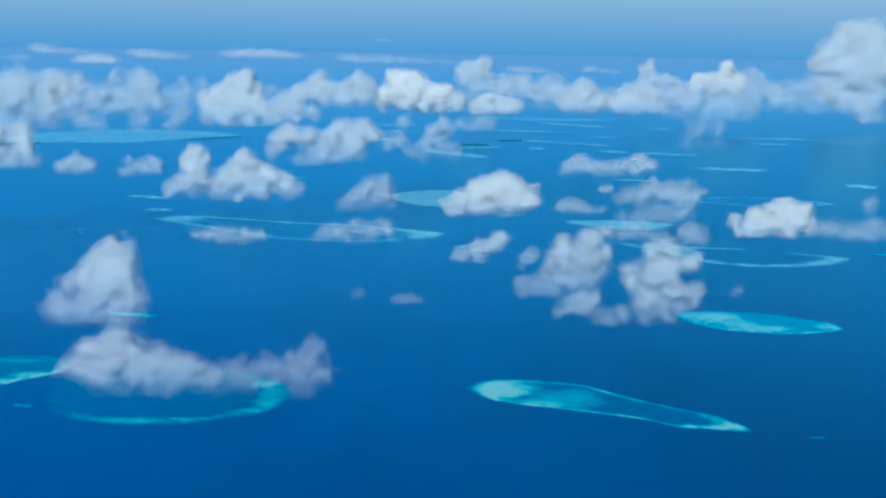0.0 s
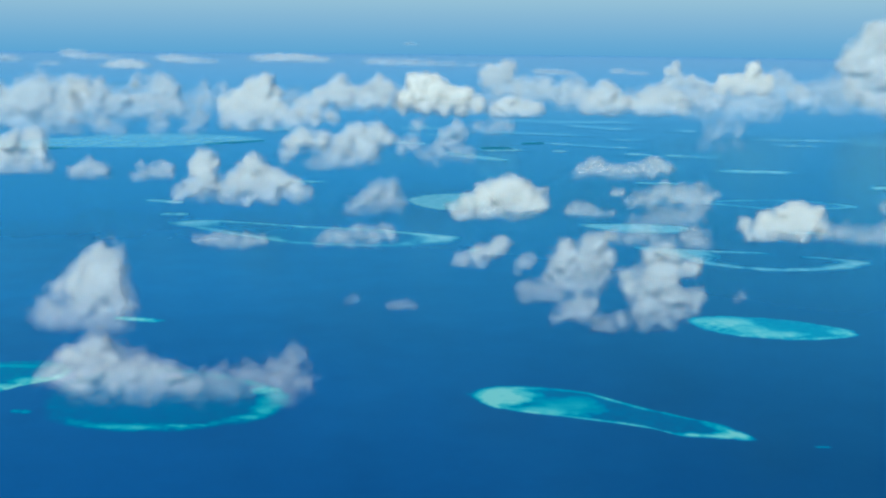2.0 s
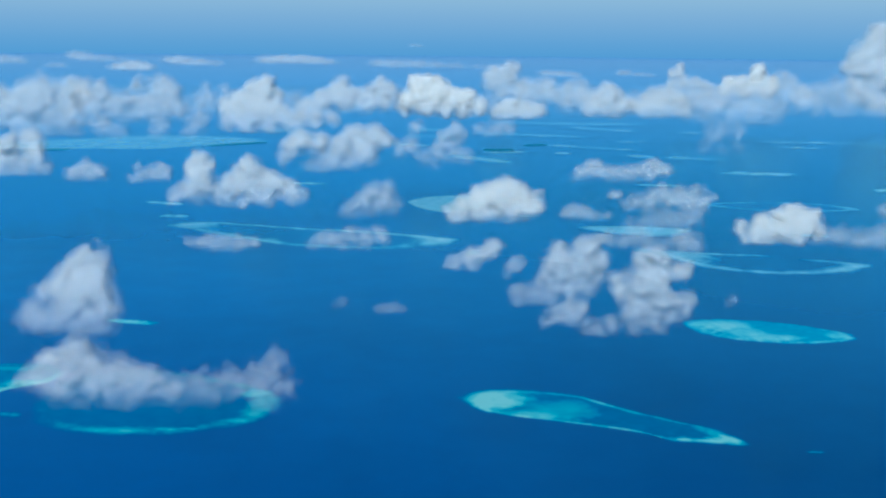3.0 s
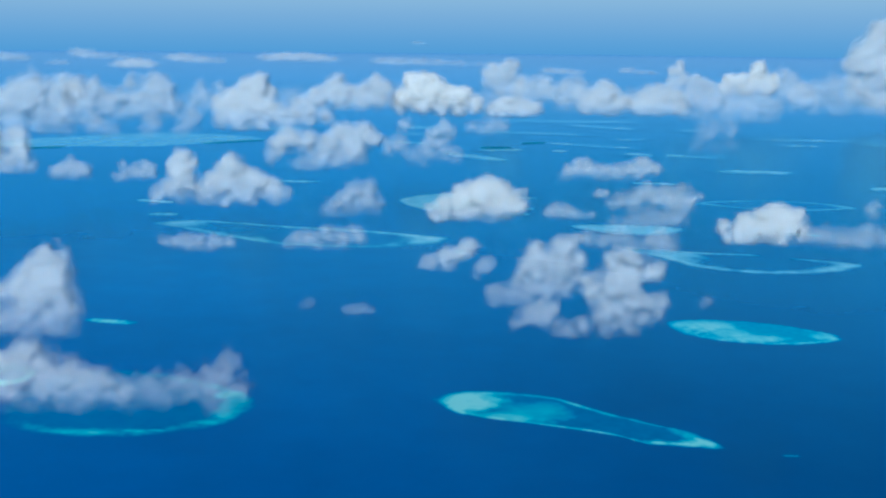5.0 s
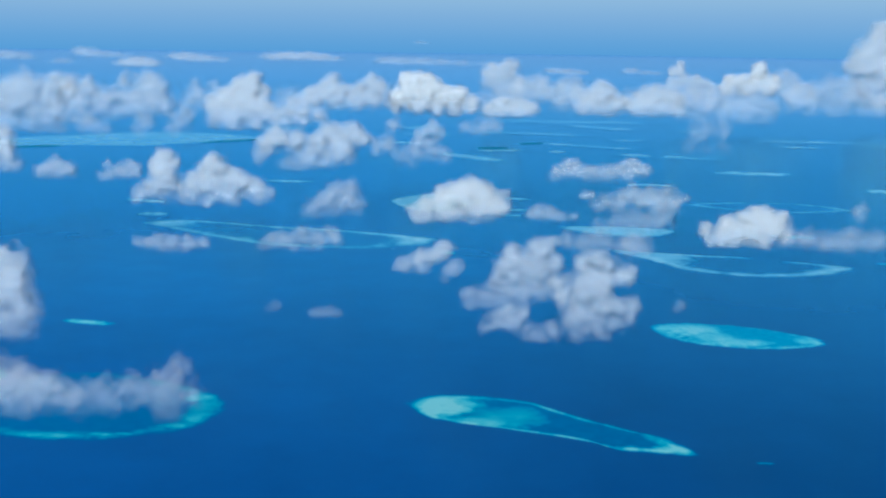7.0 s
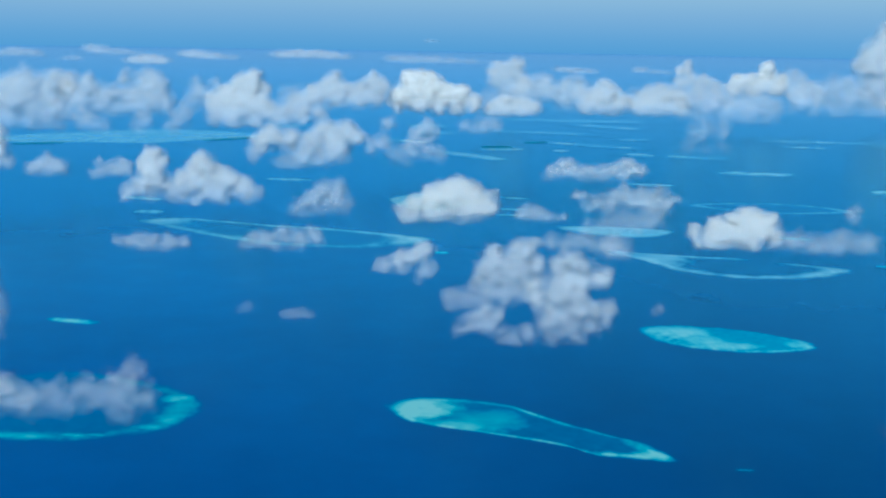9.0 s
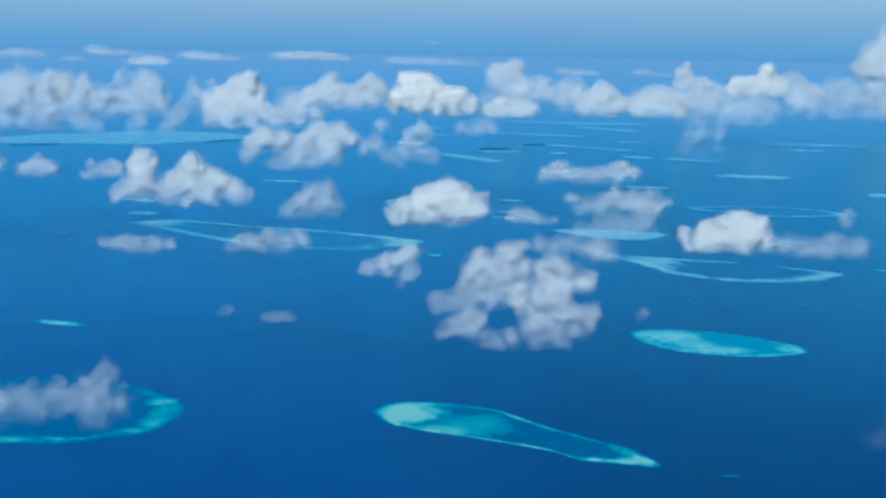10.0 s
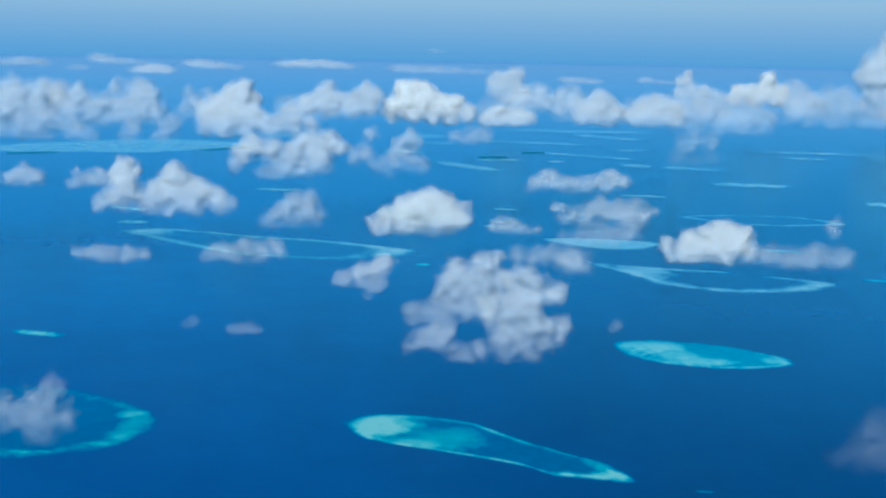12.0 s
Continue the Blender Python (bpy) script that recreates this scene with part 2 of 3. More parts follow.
def reef(label, knots, patches, lagoon_level, rim_width, water=SHALLOW):
    """A reef as a sheet of shallow water: a broken bright rim, a darker lagoon inside, sand patches."""
    count, rings = 400 if knots[0][1] < 200 else 220, np.concatenate([np.linspace(0.0, 0.7, 28)[:-1], np.linspace(0.7, 1.32, 56)])
    line = closed_curve(knots, count)
    mid = line[:, :2].mean(0)
    around = line[:, :2] - mid
    s = rings[:, None]
    x, y = mid[0] + s * around[:, 0], mid[1] + s * around[:, 1]
    size = np.hypot(*np.ptp(around, 0)) / 2
    n = drift(x / size * 5, y / size * 5, x * 0 + 3.3, 5, 0.6)
    m = drift(x / size * 9, y / size * 9, x * 0 + 8.3, 5, 0.65)
    edge = s + n * 0.13
    broken = np.clip(0.85 + 1.3 * m, 0.3, 1.15)
    width = rim_width * np.where(edge > 0.94, 0.95, 1.35)
    rim = np.clip(line[:, 2], 0, 1) * broken * np.exp(-np.abs((edge - 0.94) / width) ** 1.6)
    shallow = np.maximum(lagoon_level * (1.0 + 0.5 * m) * (1 - smooth(0.92, 1.06, edge)), rim)
    for px, py, hx, hy, _, strength in patches:
        u, v = (x - px) / (hx * 1.2) + n * 0.9, (y - py) / (hy * 1.2) + m * 0.8
        spot = strength * (0.97 + 0.4 * m) * np.exp(-(u * u + v * v) ** 1.8)
        shallow = np.maximum(shallow, spot * (1 - smooth(0.98, 1.12, edge)) + shallow * 0.3)
    shallow *= (1 - smooth(1.0, 1.13, edge)) * (1 - smooth(1.06, 1.15, s))
    glow = 0.2 * np.clip(line[:, 2], 0.2, 1) * np.exp(-(np.clip(edge - 0.96, 0, None) / 0.11) ** 2) * (1 + 1.2 * m) * smooth(0.85, 0.95, edge)
    shallow = np.maximum(shallow, glow * (1 - smooth(1.2, 1.31, s)))
    REEF_COUNT[0] += 1
    verts = np.stack([x, y, np.full_like(x, 0.004 + 0.0015 * REEF_COUNT[0])], -1).reshape(-1, 3)
    quads = np.array([(i * count + j, (i + 1) * count + j, (i + 1) * count + (j + 1) % count, i * count + (j + 1) % count)
                      for i in range(len(rings) - 1) for j in range(count)])
    whole = tagged(new("reef"), label, "reef")
    whole.location = (mid[0], mid[1], 0)
    verts -= np.array([mid[0], mid[1], 0])
    for name, a, b, words in (("lagoon", 0, 34, "blue-green lagoon water"), ("rim", 34, 58, "bright shallow reef rim"), ("slope", 58, len(rings) - 1, "reef slope sinking into deep blue")):
        part(name, piece_of(name, verts, quads[a * count:b * count], shallow.ravel(), water), whole, words)
    return whole


SHOAL_COUNT = [0]


def shoal(label, a, b, half, strength, water=SHALLOW):
    a, b = np.array(a), np.array(b)
    along = b - a
    length = np.hypot(*along)
    along = along / length
    across = np.array([-along[1], along[0]])
    u, v = np.meshgrid(np.linspace(-1.15, 1.15, 90), np.linspace(-1.8, 1.8, 22), indexing="ij")
    wob = billows(u * 4 + a[0], u * 0 + a[1], u * 0, 3) * 0.6
    p = (a + b) / 2 + u[..., None] * along * length / 2 + (v + wob)[..., None] * across * half
    taper = np.sqrt(np.clip(1 - u * u / 1.2, 0.0, 1))
    shallow = strength * smooth(1.5, 0.3, np.abs(v) / (taper + 0.05)) * smooth(1.15, 0.6, np.abs(u)) * np.clip(0.85 + 1.2 * drift(u * 2 + a[0], v * 0.6 + a[1], u * 0, 3, 0.6), 0.4, 1.1)
    SHOAL_COUNT[0] += 1
    verts = np.dstack([p, np.full_like(u, 0.022 + 0.001 * SHOAL_COUNT[0])]).reshape(-1, 3)
    quads = np.array([(i * 22 + j, (i + 1) * 22 + j, (i + 1) * 22 + j + 1, i * 22 + j + 1) for i in range(89) for j in range(21)])
    return tagged(new("shoal", mesh_from("shoal", verts, quads, water, shallow.ravel(), "shallow")), label, "shoal", "scattered shoals")


def island(a, b, half):
    a, b = np.array(a), np.array(b)
    along = (b - a) / 2
    across = np.array([-along[1], along[0]]) / np.hypot(*along) * half
    u, v = np.meshgrid(np.linspace(-1, 1, 60), np.linspace(-1, 1, 20), indexing="ij")
    bulk = np.clip(1 - u ** 4 - v ** 4, 0, 1)
    rough = 0.7 + 0.8 * (billows(u * 14 + a[0], v * 5, u * 0, 3) + 0.2)
    p = (a + b) / 2 + u[..., None] * along + v[..., None] * across
    z = 0.01 + np.sqrt(bulk) * rough * 0.35
    quads = np.array([(i * 20 + j, (i + 1) * 20 + j, (i + 1) * 20 + j + 1, i * 20 + j + 1) for i in range(59) for j in range(19)])
    return tagged(new("island", mesh_from("island", np.dstack([p, z]).reshape(-1, 3), quads, HAZED_PALMS)), "low dark wooded island on a far reef", "island")


CLOUD_COUNT = [0]


def slope_of(field, step):
    """The way in which a field falls off, as unit vectors."""
    g = -np.stack(np.gradient(field, step), -1)
    return g / (np.linalg.norm(g, axis=-1, keepdims=True) + 1e-6)


def cloud(label, distance, thickness, puffs, spread=1.0, gaps=(), flat=None):
    """Heaped puffs, as nested skins of droplets that thin out and fray towards the edge."""
    CLOUD_COUNT[0] += 1
    rng = np.random.RandomState(CLOUD_COUNT[0])
    c = np.array([(x, distance + rng.uniform(-0.6, 0.6) * r, z) for x, z, r in puffs])
    r = np.array([p[2] for p in puffs])
    typical = float(np.median(r))
    haze = float(smooth(260, 420, np.array(distance)))
    dense = float(smooth(0.3, 0.95, np.array(thickness)))
    pad = typical * (1.45 - 0.3 * dense + 0.1 * haze)
    reach = r[:, None] * np.array([spread, 1, 1]) + pad * np.array([spread, 1, 1])
    low, high = (c - reach).min(0), (c + reach).max(0)
    step = max(distance / 1893 * (4.5 if distance < 1000 else 2.2), float(np.prod(high - low) / 400000) ** (1 / 3))
    axes = [np.arange(low[k], high[k] + step, step) for k in range(3)]
    x, y, z = (v.astype(np.float32) for v in np.meshgrid(*axes, indexing="ij"))
    o = rng.uniform(0, 30, 3)
    q = x / typical * 0.62 + o[0], y / typical * 0.62 + o[1], z / typical * 0.62 + o[2]
    bend = [drift(q[0] + 9 * k, q[1], q[2], 2, 0.4) for k in range(3)]
    field, plain = np.zeros_like(x), np.zeros_like(x)
    tie = 3.0 + 1.2 * dense
    strength = typical * (1.7 - 0.5 * dense)
    wx, wy, wz = (v + strength * b for v, b in zip((x, y, z), bend))
    for (cx, cy, cz), cr in zip(c, r):
        away = np.sqrt(((wx - cx) / spread) ** 2 + (wy - cy) ** 2 + (wz - cz) ** 2)
        field += np.exp(tie * np.clip((cr - away) / typical, -4, 2))
        away = np.sqrt(((x - cx) / spread) ** 2 + (y - cy) ** 2 + (z - cz) ** 2)
        plain += np.exp(2 * np.clip((cr - away) / typical, -6, 2))
    field, plain = (np.log(field + 1e-9) - 0.5) / tie + 0.2 - (0.45 - 0.35 * haze) * dense + haze * 0.14, np.log(plain + 1e-9) / 2
    base = float((c[:, 2] - r * 0.7).min()) if flat is None else flat
    field -= np.clip((base - z) / typical, 0, None) * (1.5 if flat is None else 4.0)
    for gx, gz, gr in gaps:
        field = np.minimum(field, (np.hypot(wx - gx, wz - gz) - gr) / typical + 0.1)
    wave = 1.15 * typical
    p = x / wave / spread + o[0], y / wave + o[1], z / wave + o[2]
    rough = 0.24 * dense * billows(*p, 4, 0.5) + (2.0 - 1.2 * dense) * drift(*p, 4, 0.55)
    facing = 0.5 * slope_of(plain, step) + 0.04 * slope_of(field + 0.5 * rough, step) + np.array([-0.1, -0.5, 0.55])
    facing /= np.linalg.norm(facing, axis=-1, keepdims=True)
    for ax in range(3):
        for end in (0, -1):
            cut = [slice(None)] * 3
            cut[ax] = end
            field[tuple(cut)] = rough[tuple(cut)] = -9
    foot, top = float((c[:, 2] - r).min()), float((c[:, 2] + r).max())
    whole = tagged(new("cloud"), label, "cloud", "clouds over the sea")
    whole.location = (float(c[:, 0].mean()), distance, foot)
    skins_wanted = 8
    growth = np.exp(np.linspace(0.4 + 0.6 * dense, 0, skins_wanted))
    depths = growth / growth.sum() * min(1.2 * thickness ** 2 + 0.02, 2.8) * (1.0 - 0.3 * haze)
    outer = -1.0 + 0.15 * dense - 0.15 * haze
    tight = smooth(foot + 0.3 * (top - foot), top, z)
    layers = {"core": [], "body": [], "fringe": []}
    for n in range(skins_wanted):
        f = n / (skins_wanted - 1)
        shape = field + (0.02 + 1.15 * f ** 2) * rough - 0.2 * f * dense * tight
        inner = 0.3 - 0.3 * dense + 0.15 * haze
        level = inner + (outer - inner) * f
        if shape.max() <= level:
            continue
        v, q = skin_of(shape, level)
        at = tuple(np.clip(np.rint(v).astype(int).T, 0, np.array(shape.shape)[:, None] - 1))
        v = v * step + low
        rise = smooth(foot, foot + 0.65 * (top - foot), v[:, 2])
        weak = 0.1 + 0.25 * dense
        layers["core" if n < 3 else "body" if n < 6 else "fringe"].append(
            (v, q, 1 - np.exp(-depths[n] * (weak + (1.1 - weak) * rise)), facing[at], np.full(len(v), f * (1.0 - 0.15 * dense * (1 - haze)))))
    for name, skins in layers.items():
        if not skins:
            continue
        start = np.cumsum([0] + [len(k[0]) for k in skins])
        v, veil, normal, fray = (np.concatenate([k[n] for k in skins]) for n in (0, 2, 3, 4))
        q = np.concatenate([k[1] + at for k, at in zip(skins, start)])
        me = mesh_from(name, v - np.array(whole.location), q, CLOUD, veil, "veil", (v - c[0]) / typical + o)
        me.attributes.new("fray", "FLOAT", "POINT").data.foreach_set("value", fray.astype(np.float32))
        me.attributes.new("facing", "FLOAT_VECTOR", "POINT").data.foreach_set("vector", normal.astype(np.float32).ravel())
        part(name, me, whole, {"core": "dense white heart of the cloud", "body": "billowing white cloud body", "fringe": "thin ragged cloud edge"}[name])
    return whole


# ==== things ====
# ---- reefs: outline knots as x, y and how bright the rim is there; patches as x, y, half length, half width, 0, strength ----
reef('long turquoise reef with a sandy head and a narrow tail',
     [(6.7, 149.6, 1.0), (8.9, 153.1, 0.9), (12.0, 154.1, 0.8), (16.7, 153.9, 0.6), (22.3, 152.2, 0.6), (26.2, 148.9, 0.9), (30.6, 145.2, 0.7), (34.8, 142.2, 0.6), (38.9, 139.6, 0.6), (41.0, 136.2, 1.0), (41.9, 133.9, 0.8), (38.5, 134.2, 1.0), (33.1, 135.0, 1.0), (29.8, 137.4, 1.0), (24.9, 139.3, 1.0), (19.1, 141.3, 0.8), (13.1, 143.1, 0.9), (8.8, 145.5, 1.0)],
     [(10.5, 149.7, 4.27, 3.97, 0, 1.0), (15.6, 143.4, 4.01, 1.81, 0, 0.80), (19.5, 145.9, 4.60, 3.74, 0, 0.50), (39.9, 135.4, 2.3, 1.3, 0, 0.85)], lagoon_level=0.2, rim_width=0.09)
reef('oval turquoise reef with a pale sand bank inside',
     [(46.9, 195.6, 0.7), (52.6, 197.8, 0.5), (60.4, 197.3, 0.5), (66.8, 194.8, 0.6), (71.2, 191.8, 0.7), (73.9, 189.2, 0.9), (74.0, 186.4, 1.0), (71.0, 184.2, 0.95), (64.6, 182.5, 0.9), (58.0, 182.9, 0.9), (51.9, 185.1, 0.9), (47.7, 189.3, 0.8)],
     [(52.5, 193.5, 5.95, 4.05, 0, 0.86), (59.4, 186.0, 6.67, 2.39, 0, 0.80), (56.2, 189.0, 4.36, 2.81, 0, 0.72), (71.8, 187.5, 2.31, 2.45, 0, 0.70), (43.6, 197.5, 3.24, 1.53, 0, 0.25)], lagoon_level=0.45, rim_width=0.10)
reef('open ring reef with a broad pale corner and deep lagoon',
     [(47.9, 267.4, 0.5), (57.2, 265.3, 0.9), (67.5, 263.4, 0.9), (77.2, 262.2, 0.5), (83.8, 259.3, 0.0), (89.6, 257.0, 0.5), (95.4, 254.7, 0.8), (99.6, 251.7, 1.0), (95.0, 246.4, 0.9), (87.2, 242.0, 0.8), (77.3, 240.6, 0.8), (66.9, 243.1, 0.8), (60.3, 248.5, 0.9), (55.0, 257.7, 1.0)],
     [(58.5, 259.7, 6.05, 6.68, 0, 0.70)], lagoon_level=0.10, rim_width=0.12, water=HAZED_SHALLOW)
reef('long thin ring reef round a blue lagoon',
     [(-76.1, 293.8, 0.9), (-67.9, 299.9, 0.8), (-54.3, 296.5, 0.8), (-40.8, 292.3, 0.8), (-26.4, 289.4, 0.9), (-13.7, 285.4, 0.8), (0.7, 278.8, 1.0), (-3.0, 269.8, 0.6), (-13.3, 263.9, 0.4), (-24.4, 264.3, 0.4), (-35.8, 265.5, 0.5), (-45.6, 270.8, 0.8), (-58.3, 279.2, 0.8), (-68.6, 287.8, 0.8)],
     [(-69.9, 294.1, 6.01, 6.47, 0, 0.50), (-46.7, 272.2, 4.18, 3.88, 0, 0.40)], lagoon_level=0.15, rim_width=0.12, water=HAZED_SHALLOW)
reef('wide ring reef with a broken sandy rim and deep lagoon',
     [(-49.8, 136.8, 0.3), (-43.1, 134.2, 0.55), (-37.1, 133.6, 0.6), (-31.2, 134.6, 0.4), (-25.6, 136.8, 0.4), (-22.0, 140.2, 0.62), (-20.2, 145.6, 0.58), (-22.4, 151.4, 0.5), (-27.5, 155.4, 0.4), (-33.9, 158.4, 0.3), (-42.6, 160.8, 0.25), (-50.0, 159.0, 0.2), (-54.5, 154.7, 0.2), (-54.8, 146.0, 0.2)],
     [(-24.0, 150.3, 2.2, 1.6, 0, 0.70), (-22.6, 142.8, 2.2, 2.6, 0, 0.52), (-22.8, 146.8, 1.6, 3.5, 0, 0.44), (-24.5, 139.2, 1.6, 0.9, 0, 0.58), (-40.3, 134.8, 5.0, 0.9, 0, 0.55), (-33.0, 135.5, 1.6, 0.5, 0, 0.60), (-30.3, 135.8, 1.3, 0.4, 0, 0.58)], lagoon_level=0.2, rim_width=0.12)
reef('small reef with a bright sandy edge and pale lagoon',
     [(-71.9, 159.7, 0.4), (-67.7, 162.3, 0.4), (-60.9, 163.2, 0.4), (-55.9, 158.9, 0.5), (-56.2, 154.6, 0.9), (-60.0, 151.2, 1.0), (-62.2, 148.5, 1.0), (-66.1, 146.3, 0.6)],
     [(-58.8, 153.4, 3.4, 1.7, 0, 0.78), (-62.5, 150.4, 3.2, 1.3, 0, 0.8), (-64.0, 160.5, 4.5, 1.0, 0, 0.45)], lagoon_level=0.26, rim_width=0.16)
reef('faint far ring reef round a blue lagoon',
     [(81.3, 347.5, 0.6), (95.5, 353.6, 0.5), (108.1, 354.6, 0.5), (119.8, 351.9, 0.5), (129.7, 341.3, 0.6), (119.0, 336.2, 0.6), (105.1, 333.9, 0.6), (92.6, 338.2, 0.4)],
     [], lagoon_level=0.12, rim_width=0.12, water=HAZED_SHALLOW)
reef('broad pale lagoon flat far out at sea',
     [(-228.5, 513.0, 0.5), (-214.0, 544.1, 0.5), (-194.2, 561.5, 0.4), (-170.3, 580.5, 0.4), (-140.0, 582.7, 0.4), (-108.8, 567.1, 0.5), (-100.6, 545.3, 0.7), (-124.8, 525.4, 0.6), (-146.9, 507.0, 0.6), (-173.3, 505.3, 0.6), (-199.9, 497.8, 0.6)],
     [(-170.5, 536.4, 54.74, 19.01, 0, 0.5)], lagoon_level=0.76, rim_width=0.10, water=HAZED_SHALLOW)
reef('pale reef flat showing behind a cloud',
     [(-13.0, 344.0, 0.9), (-5.0, 358.1, 0.6), (6.5, 359.4, 0.5), (11.7, 344.0, 0.5), (6.0, 326.5, 0.6), (-4.5, 326.6, 0.8)],
     [], lagoon_level=0.74, rim_width=0.20, water=HAZED_SHALLOW)
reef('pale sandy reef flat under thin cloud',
     [(37.7, 299.3, 0.8), (47.4, 302.3, 0.6), (58.3, 301.6, 0.5), (67.0, 298.1, 0.8), (60.9, 288.7, 0.7), (49.0, 289.1, 0.6)],
     [], lagoon_level=0.72, rim_width=0.20, water=HAZED_SHALLOW)

# ---- bare shoals: both ends, half width, strength ----
shoal('narrow pale sand shoal awash in blue sea', (-59.8, 190.6), (-49.4, 188.5), 1.29, 0.90)
shoal('narrow pale sand shoal awash in blue sea', (-97.5, 337.9), (-82.8, 332.4), 2.41, 0.90, water=HAZED_SHALLOW)
shoal('narrow pale sand shoal awash in blue sea', (-85.3, 309.7), (-75.2, 309.8), 2.74, 0.70, water=HAZED_SHALLOW)
shoal('narrow pale sand shoal awash in blue sea', (-63.6, 387.7), (-45.0, 387.1), 2.58, 0.95, water=HAZED_SHALLOW)
shoal('narrow pale sand shoal awash in blue sea', (-57.4, 140.3), (-53.9, 139.6), 0.79, 0.45)
shoal('narrow pale sand shoal awash in blue sea', (5.5, 260.4), (9.1, 259.6), 1.32, 0.80)
shoal('narrow pale sand shoal awash in blue sea', (92.4, 292.2), (104.2, 290.0), 1.67, 0.60)
shoal('narrow pale sand shoal awash in blue sea', (108.1, 257.1), (116.1, 256.4), 1.32, 0.60)
shoal('small faint shoal in deep blue sea', (49.2, 131.6), (51.8, 131.6), 0.33, 0.40)
shoal('thin far reef line in blue sea', (66.4, 396.0), (84.9, 393.7), 2.64, 0.85, water=HAZED_SHALLOW)
shoal('thin far reef line in blue sea', (104.5, 437.8), (139.7, 433.5), 5.85, 0.90, water=HAZED_SHALLOW)
shoal('thin far reef line in blue sea', (150.4, 388.8), (162.6, 384.6), 5.28, 1.00, water=HAZED_SHALLOW)
shoal('thin far reef line in blue sea', (21.5, 354.2), (31.6, 352.9), 1.68, 0.80, water=HAZED_SHALLOW)
shoal('thin far reef line in blue sea', (21.1, 330.0), (29.3, 329.9), 1.47, 0.80, water=HAZED_SHALLOW)
shoal('thin far reef line in blue sea', (19.2, 318.9), (27.5, 318.8), 1.37, 0.70, water=HAZED_SHALLOW)
shoal('thin far reef line in blue sea', (-38.4, 550.1), (-13.3, 539.0), 4.99, 1.00, water=HAZED_SHALLOW)
shoal('thin far reef line in blue sea', (-33.4, 635.3), (-9.0, 648.8), 11.06, 0.80, water=HAZED_SHALLOW)
shoal('thin far reef line in blue sea', (-31.9, 596.0), (0.8, 594.8), 5.94, 0.80, water=HAZED_SHALLOW)
shoal('thin far reef line in blue sea', (-7.4, 500.7), (23.4, 464.8), 6.23, 1.00, water=HAZED_SHALLOW)
shoal('thin far reef line in blue sea', (10.9, 509.0), (35.0, 515.8), 3.87, 1.00, water=HAZED_SHALLOW)
shoal('thin far reef line in blue sea', (46.0, 512.2), (53.1, 508.1), 5.23, 1.00, water=HAZED_SHALLOW)
shoal('thin far reef line in blue sea', (16.5, 706.2), (126.6, 709.6), 11.71, 0.75, water=HAZED_SHALLOW)
shoal('thin far reef line in blue sea', (65.7, 677.7), (105.1, 646.1), 7.32, 0.90, water=HAZED_SHALLOW)
shoal('thin far reef line in blue sea', (6.7, 618.8), (72.8, 604.7), 6.25, 0.80, water=HAZED_SHALLOW)
shoal('thin far reef line in blue sea', (40.8, 554.7), (90.1, 527.8), 4.90, 0.85, water=HAZED_SHALLOW)
shoal('thin far reef line in blue sea', (81.9, 575.0), (101.7, 578.5), 4.47, 0.80, water=HAZED_SHALLOW)
shoal('thin far reef line in blue sea', (76.3, 504.1), (102.2, 488.6), 5.81, 1.00, water=HAZED_SHALLOW)
shoal('thin far reef line in blue sea', (93.4, 496.8), (125.1, 489.8), 6.59, 0.70, water=HAZED_SHALLOW)
shoal('thin far reef line in blue sea', (129.5, 646.8), (141.5, 637.0), 6.95, 1.00, water=HAZED_SHALLOW)
shoal('thin far reef line in blue sea', (158.4, 585.4), (225.4, 580.9), 5.87, 0.90, water=HAZED_SHALLOW)
shoal('thin far reef line in blue sea', (160.7, 554.2), (186.2, 549.7), 4.20, 0.90, water=HAZED_SHALLOW)
shoal('thin far reef line in blue sea', (207.2, 562.2), (229.2, 559.9), 6.63, 0.80, water=HAZED_SHALLOW)
shoal('thin far reef line in blue sea', (-112.0, 611.4), (-89.6, 632.4), 7.93, 0.70, water=HAZED_SHALLOW)

# ---- wooded islands, the first added in place of a dark band of deep water: both ends, half width ----
island((-123.5, 525.5), (-98.0, 548.2), 2.16)
island((12.4, 520.2), (27.1, 522.7), 4.48)
island((33.3, 547.2), (45.5, 552.4), 2.18)
island((-202.8, 489.1), (-182.4, 500.9), 1.94)

# ---- clouds: distance, thickness, then puffs as x, z, radius ----
cloud('tall grey-white cumulus cloud with a narrow top', 117.7, 0.70, [(-35.3, 26.5, 1.30), (-36.4, 25.2, 1.76), (-37.2, 23.3, 1.97), (-34.9, 24.7, 1.69), (-35.9, 22.1, 2.36), (-33.9, 21.4, 1.70), (-37.9, 20.5, 1.72), (-40.5, 19.6, 1.47), (-42.1, 19.5, 1.14), (-36.7, 19.8, 1.98), (-33.8, 19.9, 1.44), (-39.3, 19.1, 1.33), (-43.2, 19.4, 0.60), (-40.9, 22.4, 0.53)], flat=17.6)
cloud('grey-white cumulus cloud lying low over a ring reef', 96.0, 0.63, [(-28.8, 22.2, 1.19), (-29.8, 21.1, 1.47), (-28.1, 20.9, 1.41), (-31.3, 20.2, 1.37), (-29.5, 19.5, 1.74), (-32.9, 19.7, 0.88), (-33.9, 19.4, 0.55), (-27.1, 19.3, 1.52), (-25.8, 19.8, 1.19), (-24.2, 19.4, 1.29), (-22.8, 19.1, 1.18), (-21.3, 18.9, 1.07), (-26.6, 18.1, 0.76), (-30.8, 18.5, 0.88), (-24.0, 18.0, 0.76)], flat=16.8)
